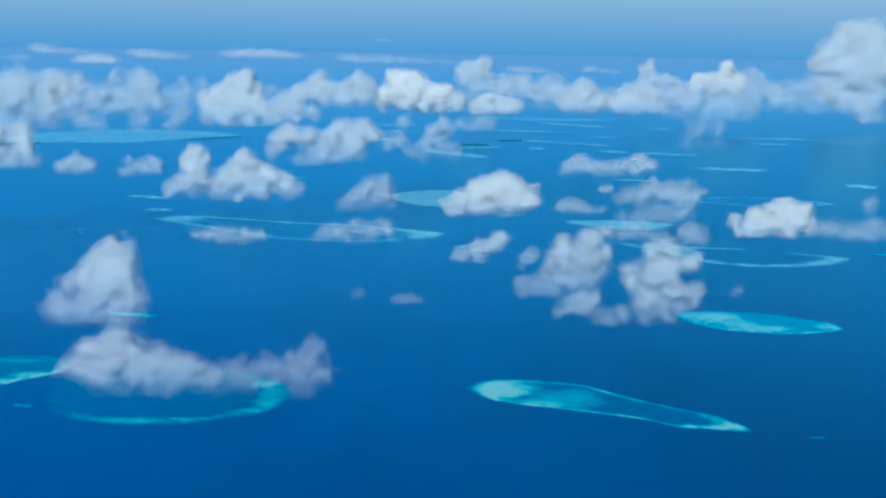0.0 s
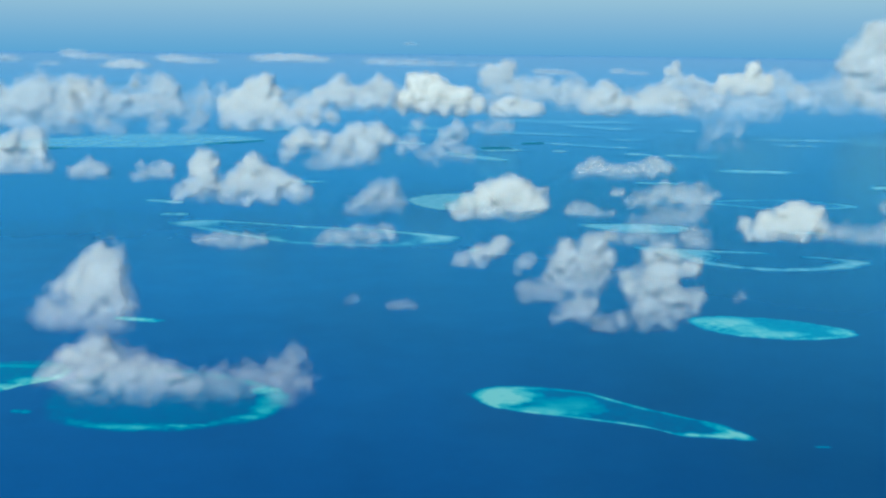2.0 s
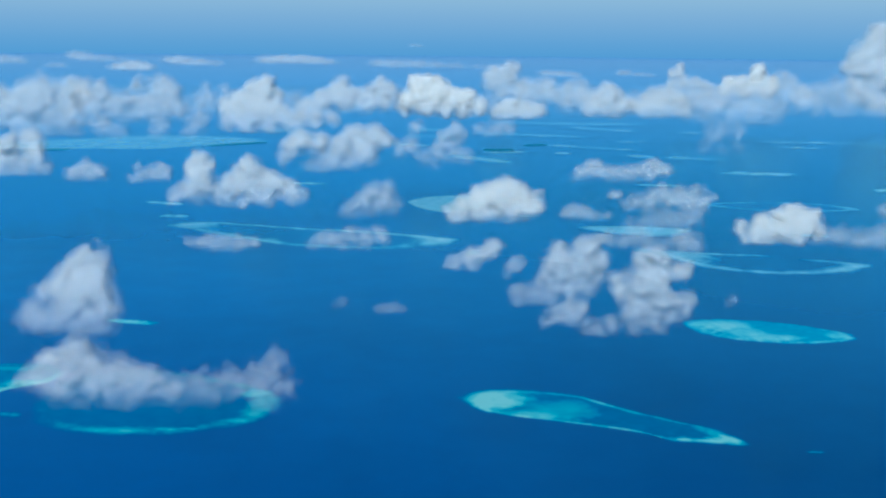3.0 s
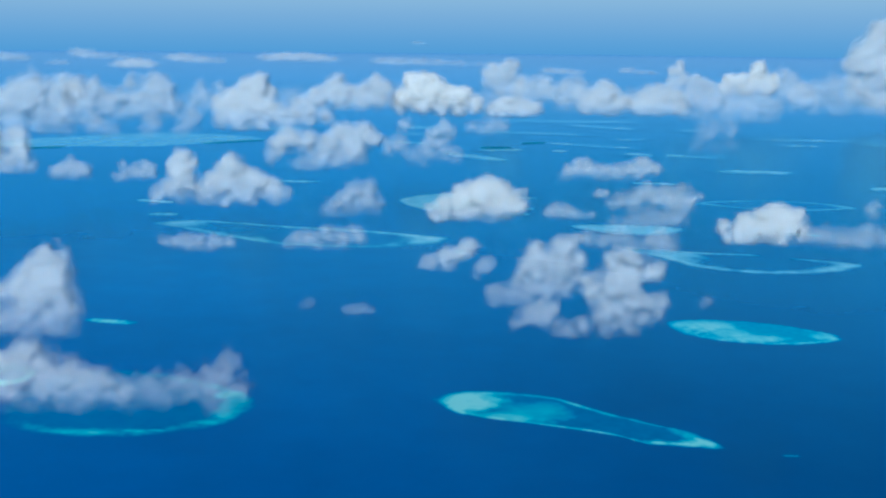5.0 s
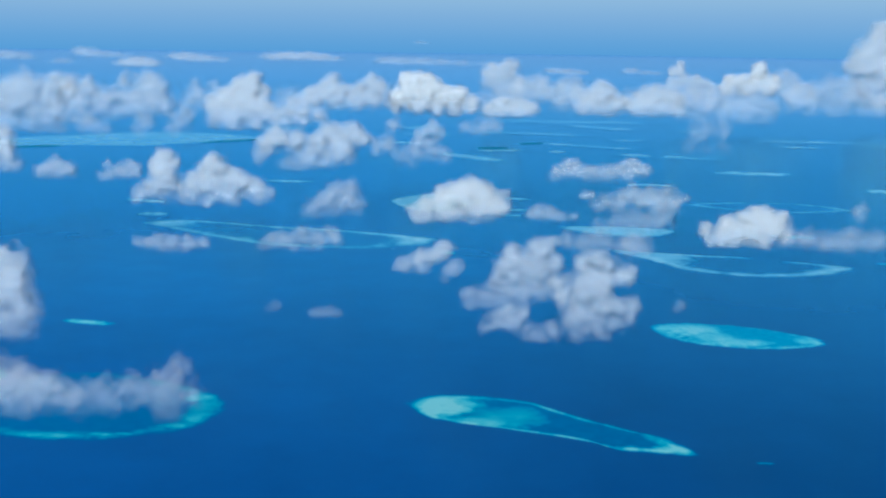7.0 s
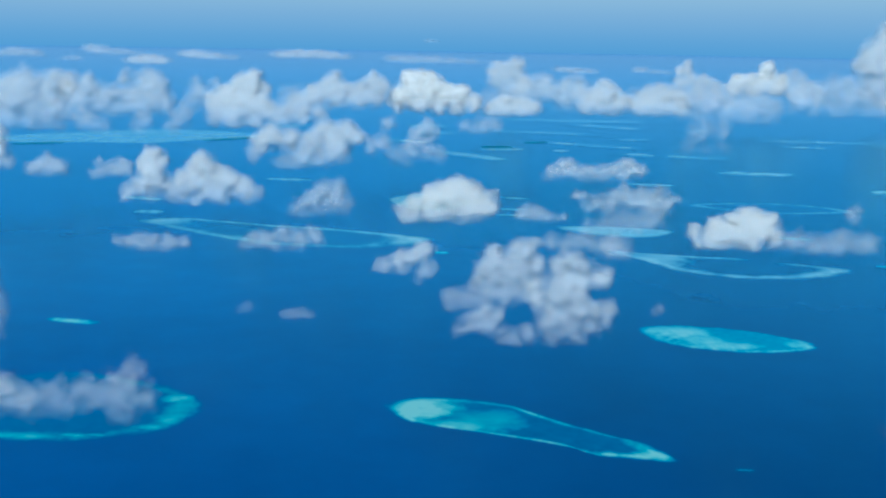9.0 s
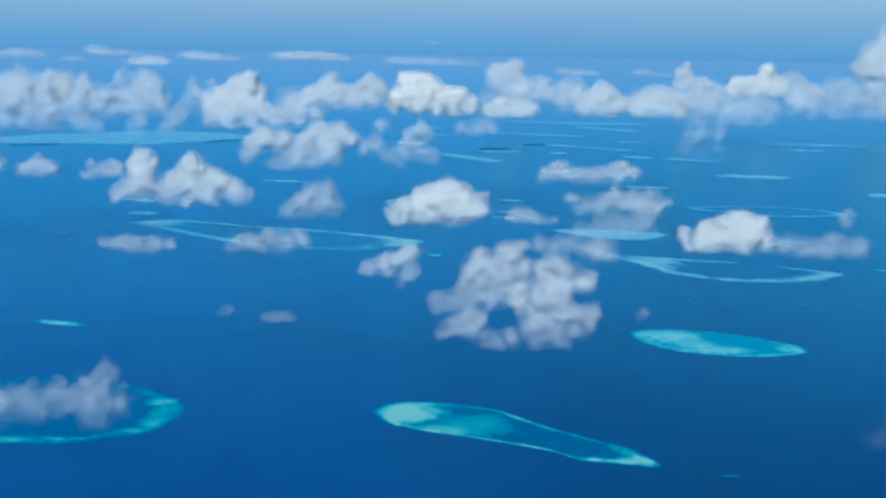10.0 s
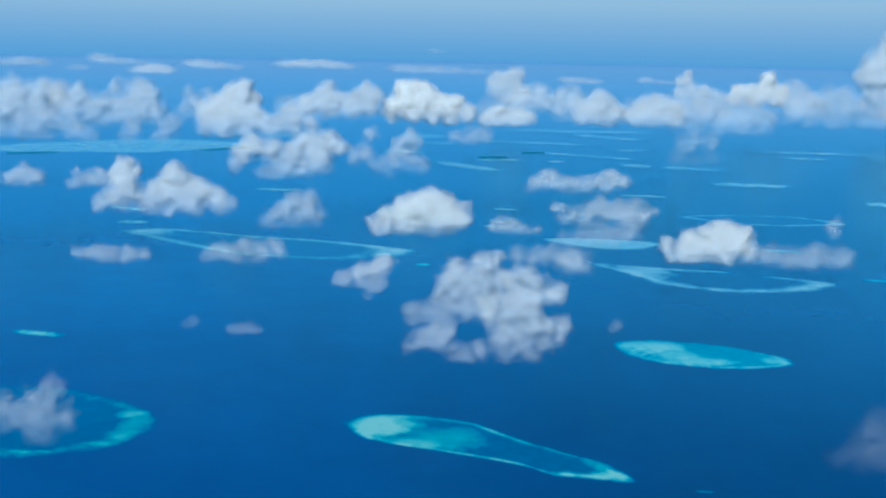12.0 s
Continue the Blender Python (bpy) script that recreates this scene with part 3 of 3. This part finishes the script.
cloud('thin ragged wisp of cloud over the sea', 96.3, 0.40, [(-19.7, 18.2, 0.96), (-18.2, 19.0, 1.01), (-16.9, 18.7, 1.06), (-15.6, 19.6, 0.79), (-14.6, 18.8, 0.95), (-13.2, 19.7, 0.79), (-12.2, 19.2, 1.16), (-11.4, 20.3, 0.89), (-10.9, 21.5, 0.52), (-10.7, 22.3, 0.26), (-11.9, 17.8, 0.95), (-10.3, 19.2, 0.63), (-20.1, 17.4, 0.75), (-9.6, 19.2, 0.26)])
cloud('thin ragged wisp of cloud over the sea', 129.4, 0.20, [(-9.0, 18.9, 0.62), (-9.5, 18.5, 0.41)])
cloud('thin ragged wisp of cloud over the sea', 129.7, 0.32, [(-3.4, 18.2, 0.62), (-2.5, 18.2, 0.62), (-4.3, 18.0, 0.48), (-1.5, 18.1, 0.35)])
cloud('ragged grey-white cumulus cloud with a double top', 158.0, 0.62, [(19.7, 20.4, 1.29), (23.7, 21.1, 1.38), (24.9, 21.5, 1.04), (19.8, 18.4, 1.99), (23.2, 18.5, 2.16), (25.7, 19.0, 1.30), (20.7, 15.9, 2.17), (23.7, 15.9, 1.83), (19.0, 16.3, 1.64), (25.4, 16.8, 1.30), (17.2, 15.4, 0.87), (19.1, 14.1, 1.13), (21.6, 14.1, 1.13), (24.2, 14.6, 0.87), (14.0, 13.8, 1.13), (15.3, 13.2, 1.13), (17.0, 13.2, 1.13), (18.7, 13.2, 1.04), (13.6, 12.3, 0.78)])
cloud('large ragged cumulus cloud curling round a gap', 130.0, 0.64, [(29.1, 25.3, 0.98), (27.7, 25.0, 1.05), (30.5, 25.0, 0.77), (28.1, 23.6, 1.40), (30.2, 23.6, 1.19), (32.0, 23.3, 0.91), (33.0, 23.8, 0.56), (27.2, 21.8, 1.40), (29.3, 21.8, 1.47), (24.7, 22.4, 0.77), (25.1, 21.0, 1.12), (27.3, 19.6, 1.69), (29.8, 19.7, 1.55), (26.3, 18.2, 1.20), (31.5, 19.3, 1.06), (32.9, 19.7, 0.64), (33.3, 20.3, 0.42), (28.8, 17.5, 1.41), (31.3, 17.9, 1.13), (33.0, 18.3, 0.64), (26.8, 16.7, 0.99), (29.9, 16.4, 0.92), (24.0, 16.7, 0.84), (22.6, 15.9, 0.84), (21.5, 15.7, 0.70), (21.1, 16.6, 0.63), (19.0, 18.7, 1.04), (20.3, 18.9, 0.70), (17.9, 17.7, 1.05), (19.7, 17.7, 0.84), (16.6, 16.9, 0.70), (15.9, 16.7, 0.42)], gaps=[(22.8, 19.4, 1.42), (31.8, 21.3, 0.64), (23.0, 24.7, 0.70)])
cloud('thin ragged wisp of cloud over the sea', 130.0, 0.40, [(12.1, 24.2, 0.55), (12.8, 24.7, 0.34), (11.5, 23.5, 0.62), (11.1, 22.3, 0.48), (13.2, 24.0, 0.27), (12.5, 23.5, 0.41)])
cloud('thin ragged wisp of cloud over the sea', 168.9, 0.42, [(32.6, 20.4, 1.17), (34.4, 19.7, 1.17), (30.8, 19.6, 1.08), (28.5, 20.1, 0.99), (36.7, 19.3, 0.91)])
cloud('thick grey-white cumulus cloud over the sea', 141.0, 0.46, [(34.9, 25.0, 1.29), (35.7, 24.5, 0.91), (34.2, 24.2, 0.91), (36.2, 23.7, 0.46)])
cloud('bright white cumulus cloud with a flat base', 201.8, 1.00, [(14.0, 24.0, 1.92), (11.4, 22.5, 2.49), (16.2, 22.6, 2.04), (8.2, 21.1, 2.49), (12.0, 20.3, 2.60), (15.2, 20.4, 2.27), (5.2, 19.7, 2.04), (18.4, 20.8, 1.70), (3.2, 18.6, 1.25), (19.4, 23.0, 0.57), (9.9, 19.1, 1.92), (17.4, 19.7, 1.36), (7.2, 18.7, 1.47)], flat=17.1)
cloud('thick grey-white cumulus cloud over the sea', 204.9, 0.55, [(-11.8, 22.3, 1.50), (-9.7, 22.5, 1.39), (-13.5, 20.6, 1.61), (-10.2, 20.1, 1.83), (-15.6, 18.7, 1.51), (-12.9, 18.7, 1.61), (-8.5, 19.0, 1.29), (-17.3, 18.2, 0.86)])
cloud('bright white cumulus cloud with a flat base', 181.7, 0.98, [(60.1, 22.9, 1.39), (58.3, 22.2, 1.38), (62.1, 22.2, 1.61), (64.5, 22.4, 0.97), (55.9, 21.1, 1.38), (59.8, 20.5, 2.35), (63.2, 20.8, 1.83), (54.6, 19.6, 1.17), (57.0, 19.4, 1.81), (52.2, 19.8, 0.85), (51.9, 21.0, 0.42), (52.8, 18.4, 0.95), (61.4, 18.8, 1.40), (64.8, 19.0, 1.19), (55.2, 18.4, 0.96)], flat=17.2)
cloud('thick grey-white cumulus cloud over the sea', 176.5, 0.42, [(64.4, 19.7, 1.18), (66.8, 19.8, 1.08), (67.9, 20.6, 0.49), (70.1, 19.4, 1.49), (72.9, 19.4, 1.70), (75.2, 19.6, 1.50), (78.0, 19.5, 1.41)])
cloud('thin ragged wisp of cloud over the sea', 205.3, 0.40, [(84.8, 19.9, 0.93), (85.3, 18.5, 0.81), (85.5, 21.0, 0.58)])
cloud('twin-topped grey-white cumulus cloud', 219.5, 0.78, [(-48.8, 26.5, 1.65), (-47.1, 25.8, 1.39), (-50.3, 24.4, 1.65), (-48.5, 23.2, 2.16), (-46.6, 20.3, 1.90), (-49.5, 20.3, 2.29), (-51.9, 19.7, 1.66), (-54.0, 18.5, 1.15), (-38.6, 25.1, 1.89), (-40.1, 23.4, 2.27), (-37.2, 23.4, 2.14), (-41.9, 21.2, 2.27), (-38.5, 20.5, 3.02), (-34.3, 22.5, 1.63), (-32.6, 21.1, 2.01), (-30.3, 20.6, 1.63), (-43.7, 19.2, 2.03), (-35.0, 19.0, 2.01), (-29.7, 18.6, 1.13), (-27.4, 18.9, 0.75), (-40.3, 17.7, 1.39), (-46.1, 18.0, 1.14)], flat=16.5)
cloud('thick grey-white cumulus cloud over the sea', 248.9, 0.56, [(-84.1, 20.2, 1.79), (-81.4, 20.5, 1.78), (-86.1, 19.5, 1.52), (-79.1, 19.8, 1.23), (-82.8, 18.9, 1.51)])
cloud('thick grey-white cumulus cloud over the sea', 248.7, 0.52, [(-65.5, 20.8, 1.48), (-64.2, 20.0, 1.34), (-67.9, 19.8, 1.35), (-70.2, 18.9, 1.22), (-72.5, 18.2, 1.09), (-66.3, 18.8, 1.08), (-71.1, 21.4, 0.54)])
cloud('thick grey-white cumulus cloud over the sea', 254.2, 0.75, [(-103.1, 25.0, 3.15), (-98.3, 27.1, 1.99), (-96.5, 23.5, 2.56), (-104.7, 20.9, 3.16), (-100.0, 20.7, 2.43), (-95.3, 20.4, 1.85), (-108.7, 22.2, 3.61)])
cloud('thick grey-white cumulus cloud over the sea', 279.5, 0.72, [(-18.5, 26.6, 2.80), (-16.3, 25.5, 1.92), (-23.6, 26.5, 2.98), (-20.7, 23.2, 2.98), (-26.6, 23.8, 2.63), (-28.8, 20.9, 2.64), (-31.8, 19.0, 1.94), (-25.1, 20.6, 2.28), (-20.7, 21.0, 1.93), (-32.5, 24.5, 2.29), (-36.9, 25.1, 2.47), (-40.6, 23.3, 2.47), (-42.1, 20.6, 1.59), (-34.7, 18.1, 1.06)])
cloud('thin ragged wisp of cloud over the sea', 278.6, 0.52, [(2.8, 28.0, 2.17), (0.6, 25.8, 2.18), (-1.5, 23.1, 2.18), (-5.2, 20.6, 1.89), (2.9, 22.2, 1.89), (5.8, 21.5, 1.31), (-8.9, 24.2, 1.60), (-11.8, 23.0, 1.31), (-7.4, 29.3, 1.30), (-2.9, 19.1, 1.16)])
cloud('thin ragged wisp of cloud over the sea', 370.0, 0.50, [(15.6, 21.6, 2.51), (18.9, 22.4, 1.93), (12.3, 20.4, 1.73), (8.8, 21.5, 1.35)])
cloud('thick grey-white cumulus cloud over the sea', 262.2, 0.58, [(35.4, 20.5, 1.52), (37.5, 20.4, 1.66), (33.4, 19.5, 1.38), (32.0, 18.7, 0.96), (40.1, 19.4, 1.52), (42.4, 19.3, 1.52), (45.2, 19.6, 1.66), (47.9, 20.4, 1.67), (51.3, 20.9, 1.95), (53.8, 20.5, 1.53), (50.0, 19.0, 1.25), (41.7, 18.8, 0.97)], flat=17.1)
cloud('thick grey-white cumulus cloud over the sea', 211.7, 0.52, [(44.3, 21.7, 1.47), (42.1, 20.5, 1.46), (46.1, 20.6, 1.24), (39.4, 19.7, 1.35), (37.7, 19.1, 0.90), (41.7, 19.2, 1.47), (47.7, 21.0, 1.36), (49.9, 21.4, 1.47), (52.2, 20.7, 1.14), (53.9, 20.7, 0.57), (49.5, 19.5, 1.02)])
cloud('thin ragged wisp of cloud over the sea', 206.0, 0.40, [(50.2, 18.9, 1.55), (48.4, 17.8, 1.55), (45.7, 17.1, 1.66), (42.9, 16.8, 1.65), (40.2, 16.3, 1.54), (37.5, 15.8, 1.21)])
cloud('thin ragged wisp of cloud over the sea', 226.5, 0.50, [(36.3, 19.2, 0.96), (37.7, 19.2, 0.72)])
cloud('thick grey-white cumulus cloud over the sea', 201.0, 0.48, [(25.8, 19.6, 1.17), (27.5, 19.3, 1.27), (29.1, 18.8, 0.96), (24.3, 18.9, 0.85), (32.3, 18.7, 0.64), (30.7, 18.3, 0.64)])
cloud('thin ragged wisp of cloud over the sea', 165.8, 0.46, [(-35.7, 19.3, 0.81), (-33.9, 19.6, 0.98), (-31.7, 19.4, 1.16), (-29.1, 19.4, 1.07), (-27.1, 19.3, 0.80), (-33.1, 18.3, 0.80), (-30.0, 18.3, 0.71), (-37.5, 19.5, 0.45)])
cloud('thin ragged wisp of cloud over the sea', 167.8, 0.48, [(-16.9, 19.5, 0.98), (-14.6, 19.8, 1.15), (-11.9, 20.5, 0.97), (-9.7, 20.1, 1.06), (-7.5, 20.9, 0.71), (-7.0, 20.0, 0.62), (-13.3, 18.7, 0.98), (-18.2, 18.9, 0.62), (-10.6, 19.0, 0.80)])
cloud('thick grey-white cumulus cloud over the sea', 155.9, 0.64, [(9.9, 20.8, 1.07), (8.5, 20.1, 1.15), (6.6, 19.3, 1.15), (4.5, 18.6, 0.99), (3.1, 18.2, 0.58), (7.0, 18.2, 0.82), (10.7, 21.3, 0.57)])
cloud('thin ragged wisp of cloud over the sea', 134.6, 0.30, [(39.7, 18.9, 0.52), (39.3, 18.1, 0.44)])
cloud('thin ragged wisp of cloud over the sea', 94.7, 0.20, [(56.4, 20.7, 1.15), (55.9, 19.7, 0.96), (56.8, 18.9, 1.35), (54.9, 18.7, 0.72), (53.5, 18.3, 0.57), (58.4, 20.0, 1.65)])
cloud('thin ragged wisp of cloud over the sea', 310.4, 0.34, [(75.3, 25.5, 2.32), (78.0, 27.2, 1.99), (82.6, 26.6, 1.67), (73.1, 21.2, 1.49), (78.1, 20.7, 1.50), (82.9, 21.4, 1.34)])
cloud('distant bank of pale cumulus cloud', 370.4, 0.78, [(-142.4, 34.9, 2.50), (-145.4, 32.6, 2.96), (-138.6, 32.1, 3.40), (-148.6, 28.1, 4.35), (-141.8, 27.6, 4.77), (-133.9, 29.3, 3.84), (-147.0, 22.3, 3.89), (-138.2, 22.5, 3.86), (-131.5, 20.6, 3.16), (-151.8, 24.2, 4.36), (-130.8, 34.1, 2.25), (-126.9, 33.2, 2.24), (-156.4, 27.0, 5.53)])
cloud('distant bank of pale cumulus cloud', 404.9, 0.76, [(-139.1, 29.6, 3.68), (-132.7, 30.7, 3.17), (-130.2, 30.1, 2.19), (-135.0, 25.8, 4.16), (-127.6, 25.5, 3.65), (-141.6, 22.1, 3.20), (-132.1, 21.2, 3.17), (-123.3, 27.3, 3.15), (-119.1, 25.7, 3.63), (-124.5, 23.5, 2.67), (-114.8, 26.8, 3.62), (-109.3, 32.1, 3.12), (-110.3, 34.6, 2.16), (-106.1, 32.2, 2.64), (-106.3, 26.9, 4.08), (-112.8, 23.6, 3.13), (-103.2, 23.8, 2.15), (-118.7, 35.1, 1.21)])
cloud('thin ragged wisp of cloud over the sea', 364.1, 0.52, [(-118.6, 21.3, 2.80), (-113.9, 19.4, 2.39), (-98.9, 22.2, 1.97), (-100.1, 19.1, 1.97), (-87.0, 22.7, 2.34), (-84.0, 24.7, 1.95), (-88.0, 19.9, 2.34)])
cloud('thin ragged wisp of cloud over the sea', 439.6, 0.50, [(-101.6, 31.3, 1.88), (-100.5, 28.6, 1.88), (-104.1, 25.1, 1.88), (-106.5, 21.6, 1.89), (-93.6, 31.0, 1.40)])
cloud('distant white cumulus cloud with a domed top', 399.7, 1.05, [(-69.2, 34.6, 2.32), (-74.4, 32.8, 2.75), (-67.8, 31.3, 2.74), (-71.3, 29.2, 3.80), (-78.7, 28.6, 2.76), (-80.9, 25.5, 3.61), (-72.5, 23.5, 4.23), (-65.1, 24.7, 2.95), (-83.1, 21.3, 2.55), (-76.8, 20.3, 2.76), (-68.4, 20.5, 2.75), (-61.0, 22.7, 2.53), (-56.8, 21.7, 2.31), (-51.5, 21.8, 1.89), (-45.2, 22.3, 1.47), (-84.6, 27.5, 1.49)], flat=17.1)
cloud('distant bank of pale cumulus cloud', 452.2, 0.90, [(-47.9, 32.3, 2.60), (-50.2, 29.2, 3.08), (-56.2, 26.3, 3.56), (-60.9, 22.7, 3.09), (-43.2, 27.7, 3.54), (-34.9, 29.5, 3.07), (-31.3, 33.3, 1.89), (-29.0, 30.3, 3.06), (-37.2, 25.5, 3.07), (-46.7, 24.6, 2.60), (-30.1, 26.3, 2.59), (-64.5, 21.5, 2.14)])
cloud('brilliant white distant cumulus cloud', 456.2, 1.70, [(-17.4, 33.8, 2.14), (-12.6, 33.9, 2.61), (-7.9, 34.0, 2.37), (-14.9, 29.6, 4.27), (-7.8, 29.7, 4.03), (-20.9, 26.2, 2.85), (-12.5, 24.9, 4.04), (-1.8, 27.0, 3.08), (4.1, 27.5, 2.61), (-5.3, 24.1, 3.32), (3.0, 23.5, 3.08), (10.2, 23.6, 2.14), (-22.1, 23.8, 2.14)], flat=19.1)
cloud('distant white cumulus tower', 674.0, 0.85, [(29.3, 35.6, 3.16), (32.7, 36.7, 2.10), (25.8, 32.1, 3.86), (20.6, 33.7, 2.80), (15.3, 31.9, 2.45), (31.2, 30.4, 3.16), (18.9, 26.8, 3.86), (27.8, 24.1, 4.56), (34.8, 23.5, 3.86), (24.3, 21.6, 3.86)])
cloud('distant bank of pale cumulus cloud', 459.4, 0.95, [(22.3, 22.9, 3.59), (25.9, 23.7, 2.63), (17.5, 21.2, 2.63), (29.5, 22.1, 3.11), (34.3, 22.6, 2.64)])
cloud('distant bank of pale cumulus cloud', 485.3, 0.72, [(33.3, 31.1, 3.29), (39.6, 31.7, 2.78), (29.6, 28.0, 3.29), (36.0, 26.1, 3.79), (43.5, 28.7, 3.29), (49.7, 31.3, 2.28), (54.7, 31.9, 1.78), (48.6, 26.8, 3.30), (56.2, 27.7, 2.79)])
cloud('distant bank of pale cumulus cloud', 469.4, 0.90, [(65.3, 31.0, 1.97), (66.7, 27.9, 3.69), (61.8, 26.1, 3.69), (71.7, 25.0, 3.21), (58.3, 23.6, 3.20), (66.9, 22.5, 3.70)])
cloud('distant bank of pale cumulus cloud', 460.8, 0.86, [(82.3, 27.6, 3.16), (88.3, 28.1, 3.66), (93.2, 27.0, 3.17), (78.9, 23.7, 3.16), (86.2, 23.3, 3.65), (94.6, 23.5, 3.18)])
cloud('distant white cumulus tower', 674.0, 0.85, [(134.2, 37.2, 1.78), (133.4, 33.7, 2.14), (129.2, 33.6, 2.14), (136.5, 28.6, 3.22), (143.5, 28.0, 2.86), (131.3, 26.7, 3.21), (148.9, 26.0, 2.51), (152.5, 23.6, 3.23), (142.0, 23.4, 3.94)])
cloud('distant white cumulus tower', 674.0, 1.30, [(181.5, 36.2, 2.90), (182.5, 32.0, 3.63), (164.5, 28.3, 3.24), (171.5, 28.0, 3.25), (178.7, 26.4, 3.98), (190.8, 28.3, 2.91), (163.0, 23.8, 3.24), (187.6, 24.1, 4.00), (173.6, 22.9, 3.98)])
cloud('distant bank of pale cumulus cloud', 674.0, 0.66, [(196.4, 32.9, 2.92), (201.3, 27.8, 4.02), (207.0, 22.7, 4.03), (200.1, 20.8, 5.48), (212.6, 18.6, 4.04), (194.5, 26.0, 3.28)])
cloud('distant bank of pale cumulus cloud', 399.6, 0.60, [(90.5, 30.2, 3.62), (96.7, 30.9, 3.63), (104.0, 30.4, 4.07), (111.3, 30.5, 3.66), (116.6, 28.6, 3.24), (92.8, 26.1, 2.77), (101.2, 25.2, 3.21), (109.5, 25.3, 3.23), (115.9, 24.4, 2.81), (86.5, 27.0, 2.76)])
cloud('towering white cumulus cloud far off', 676.0, 0.90, [(257.2, 57.9, 5.63), (264.2, 57.3, 5.65), (273.0, 56.4, 6.81), (252.5, 51.7, 4.87), (247.7, 46.8, 4.11), (240.9, 43.9, 2.61), (243.2, 37.7, 4.10), (238.0, 37.7, 2.60), (258.2, 45.9, 7.14), (268.7, 46.1, 7.93), (252.0, 37.2, 6.37), (264.6, 33.9, 8.67), (276.5, 37.6, 9.10), (249.4, 26.7, 6.36), (260.4, 21.7, 8.28), (274.5, 21.9, 9.10), (272.1, 9.6, 7.58)])
cloud('distant bank of pale cumulus cloud', 400.1, 0.62, [(128.0, 31.8, 2.83), (126.0, 29.7, 2.39), (134.0, 34.0, 2.85), (139.1, 36.1, 2.86), (144.3, 36.2, 2.43), (138.5, 30.9, 3.73), (146.7, 32.1, 3.32), (132.4, 28.8, 2.84), (142.9, 27.9, 3.31), (151.1, 29.1, 2.89), (157.5, 28.1, 3.35)])
cloud('small flat far-off cloud near the horizon', 1346.0, 0.54, [(-486.8, 33.0, 3.54), (-472.9, 29.0, 3.53), (-455.4, 27.9, 3.51), (-437.9, 26.8, 2.80)], spread=3.0)
cloud('small flat far-off cloud near the horizon', 1346.0, 0.77, [(-429.9, 18.0, 4.19), (-417.2, 19.5, 4.88), (-406.7, 17.6, 3.48)], spread=3.0)
cloud('small flat far-off cloud near the horizon', 1346.0, 0.63, [(-364.2, 27.9, 3.45), (-350.2, 26.1, 4.12), (-332.8, 24.3, 3.43), (-315.2, 23.1, 2.05)], spread=3.0)
cloud('small flat far-off cloud near the horizon', 1346.0, 0.68, [(-245.0, 28.3, 4.06), (-231.0, 29.2, 4.72), (-213.4, 28.8, 4.71), (-192.4, 27.8, 4.03), (-174.9, 26.6, 2.68)], spread=3.0)
cloud('small flat far-off cloud near the horizon', 1346.0, 0.50, [(-108.4, 26.3, 3.34), (-87.3, 25.2, 4.00), (-62.8, 24.9, 3.99), (-38.3, 23.9, 3.33), (-13.8, 22.9, 2.66), (14.2, 21.9, 2.00)], spread=3.0)
cloud('small flat far-off cloud near the horizon', 1346.0, 0.56, [(98.4, 16.3, 2.67), (112.5, 15.1, 3.34), (130.0, 14.0, 2.67)], spread=3.0)
cloud('small flat far-off cloud near the horizon', 1346.0, 0.50, [(192.9, 17.7, 2.69), (210.5, 15.2, 2.02), (224.6, 14.1, 2.02)], spread=3.0)
cloud('small flat far-off cloud near the horizon', 1346.0, 0.41, [(-512.1, 19.5, 2.85), (-521.2, 19.3, 2.14)], spread=3.0)
cloud('small flat far-off cloud near the horizon', 1346.0, 0.36, [(-65.1, 48.2, 2.00), (-59.5, 47.6, 1.33)], spread=3.0)
cloud('small flat far-off cloud near the horizon', 1346.0, 0.54, [(-568.0, 24.8, 3.61), (-585.5, 26.0, 4.35), (-606.7, 23.6, 3.65)], spread=3.0)
cloud('distant bank of pale cumulus cloud', 520.0, 0.50, [(57.5, 22.5, 4.08), (65.5, 24.8, 3.54), (73.8, 20.9, 4.10), (81.9, 22.4, 3.83), (52.1, 20.5, 3.80)])
cloud('distant bank of pale cumulus cloud', 560.0, 0.50, [(-87.8, 16.1, 4.13), (-79.0, 17.6, 4.12), (-70.2, 15.5, 3.53), (-84.8, 20.5, 2.95)])
cloud('distant bank of pale cumulus cloud', 600.0, 0.46, [(-144.5, 17.5, 4.18), (-138.3, 14.5, 4.17), (-130.4, 17.1, 3.52), (-147.8, 11.2, 3.86)])
cloud('distant bank of pale cumulus cloud', 540.0, 0.50, [(90.6, 21.4, 3.98), (99.0, 23.7, 3.99), (108.7, 25.8, 3.72), (118.6, 25.2, 4.02), (127.2, 22.5, 4.04)])
cloud('distant bank of pale cumulus cloud', 580.0, 0.50, [(15.3, 18.6, 3.92), (22.9, 20.5, 4.23), (30.5, 18.8, 3.93), (9.3, 14.9, 3.02)])
cloud('distant bank of pale cumulus cloud', 620.0, 0.45, [(-40.6, 17.5, 3.88), (-32.4, 14.4, 3.88), (-35.7, 21.4, 2.91)])
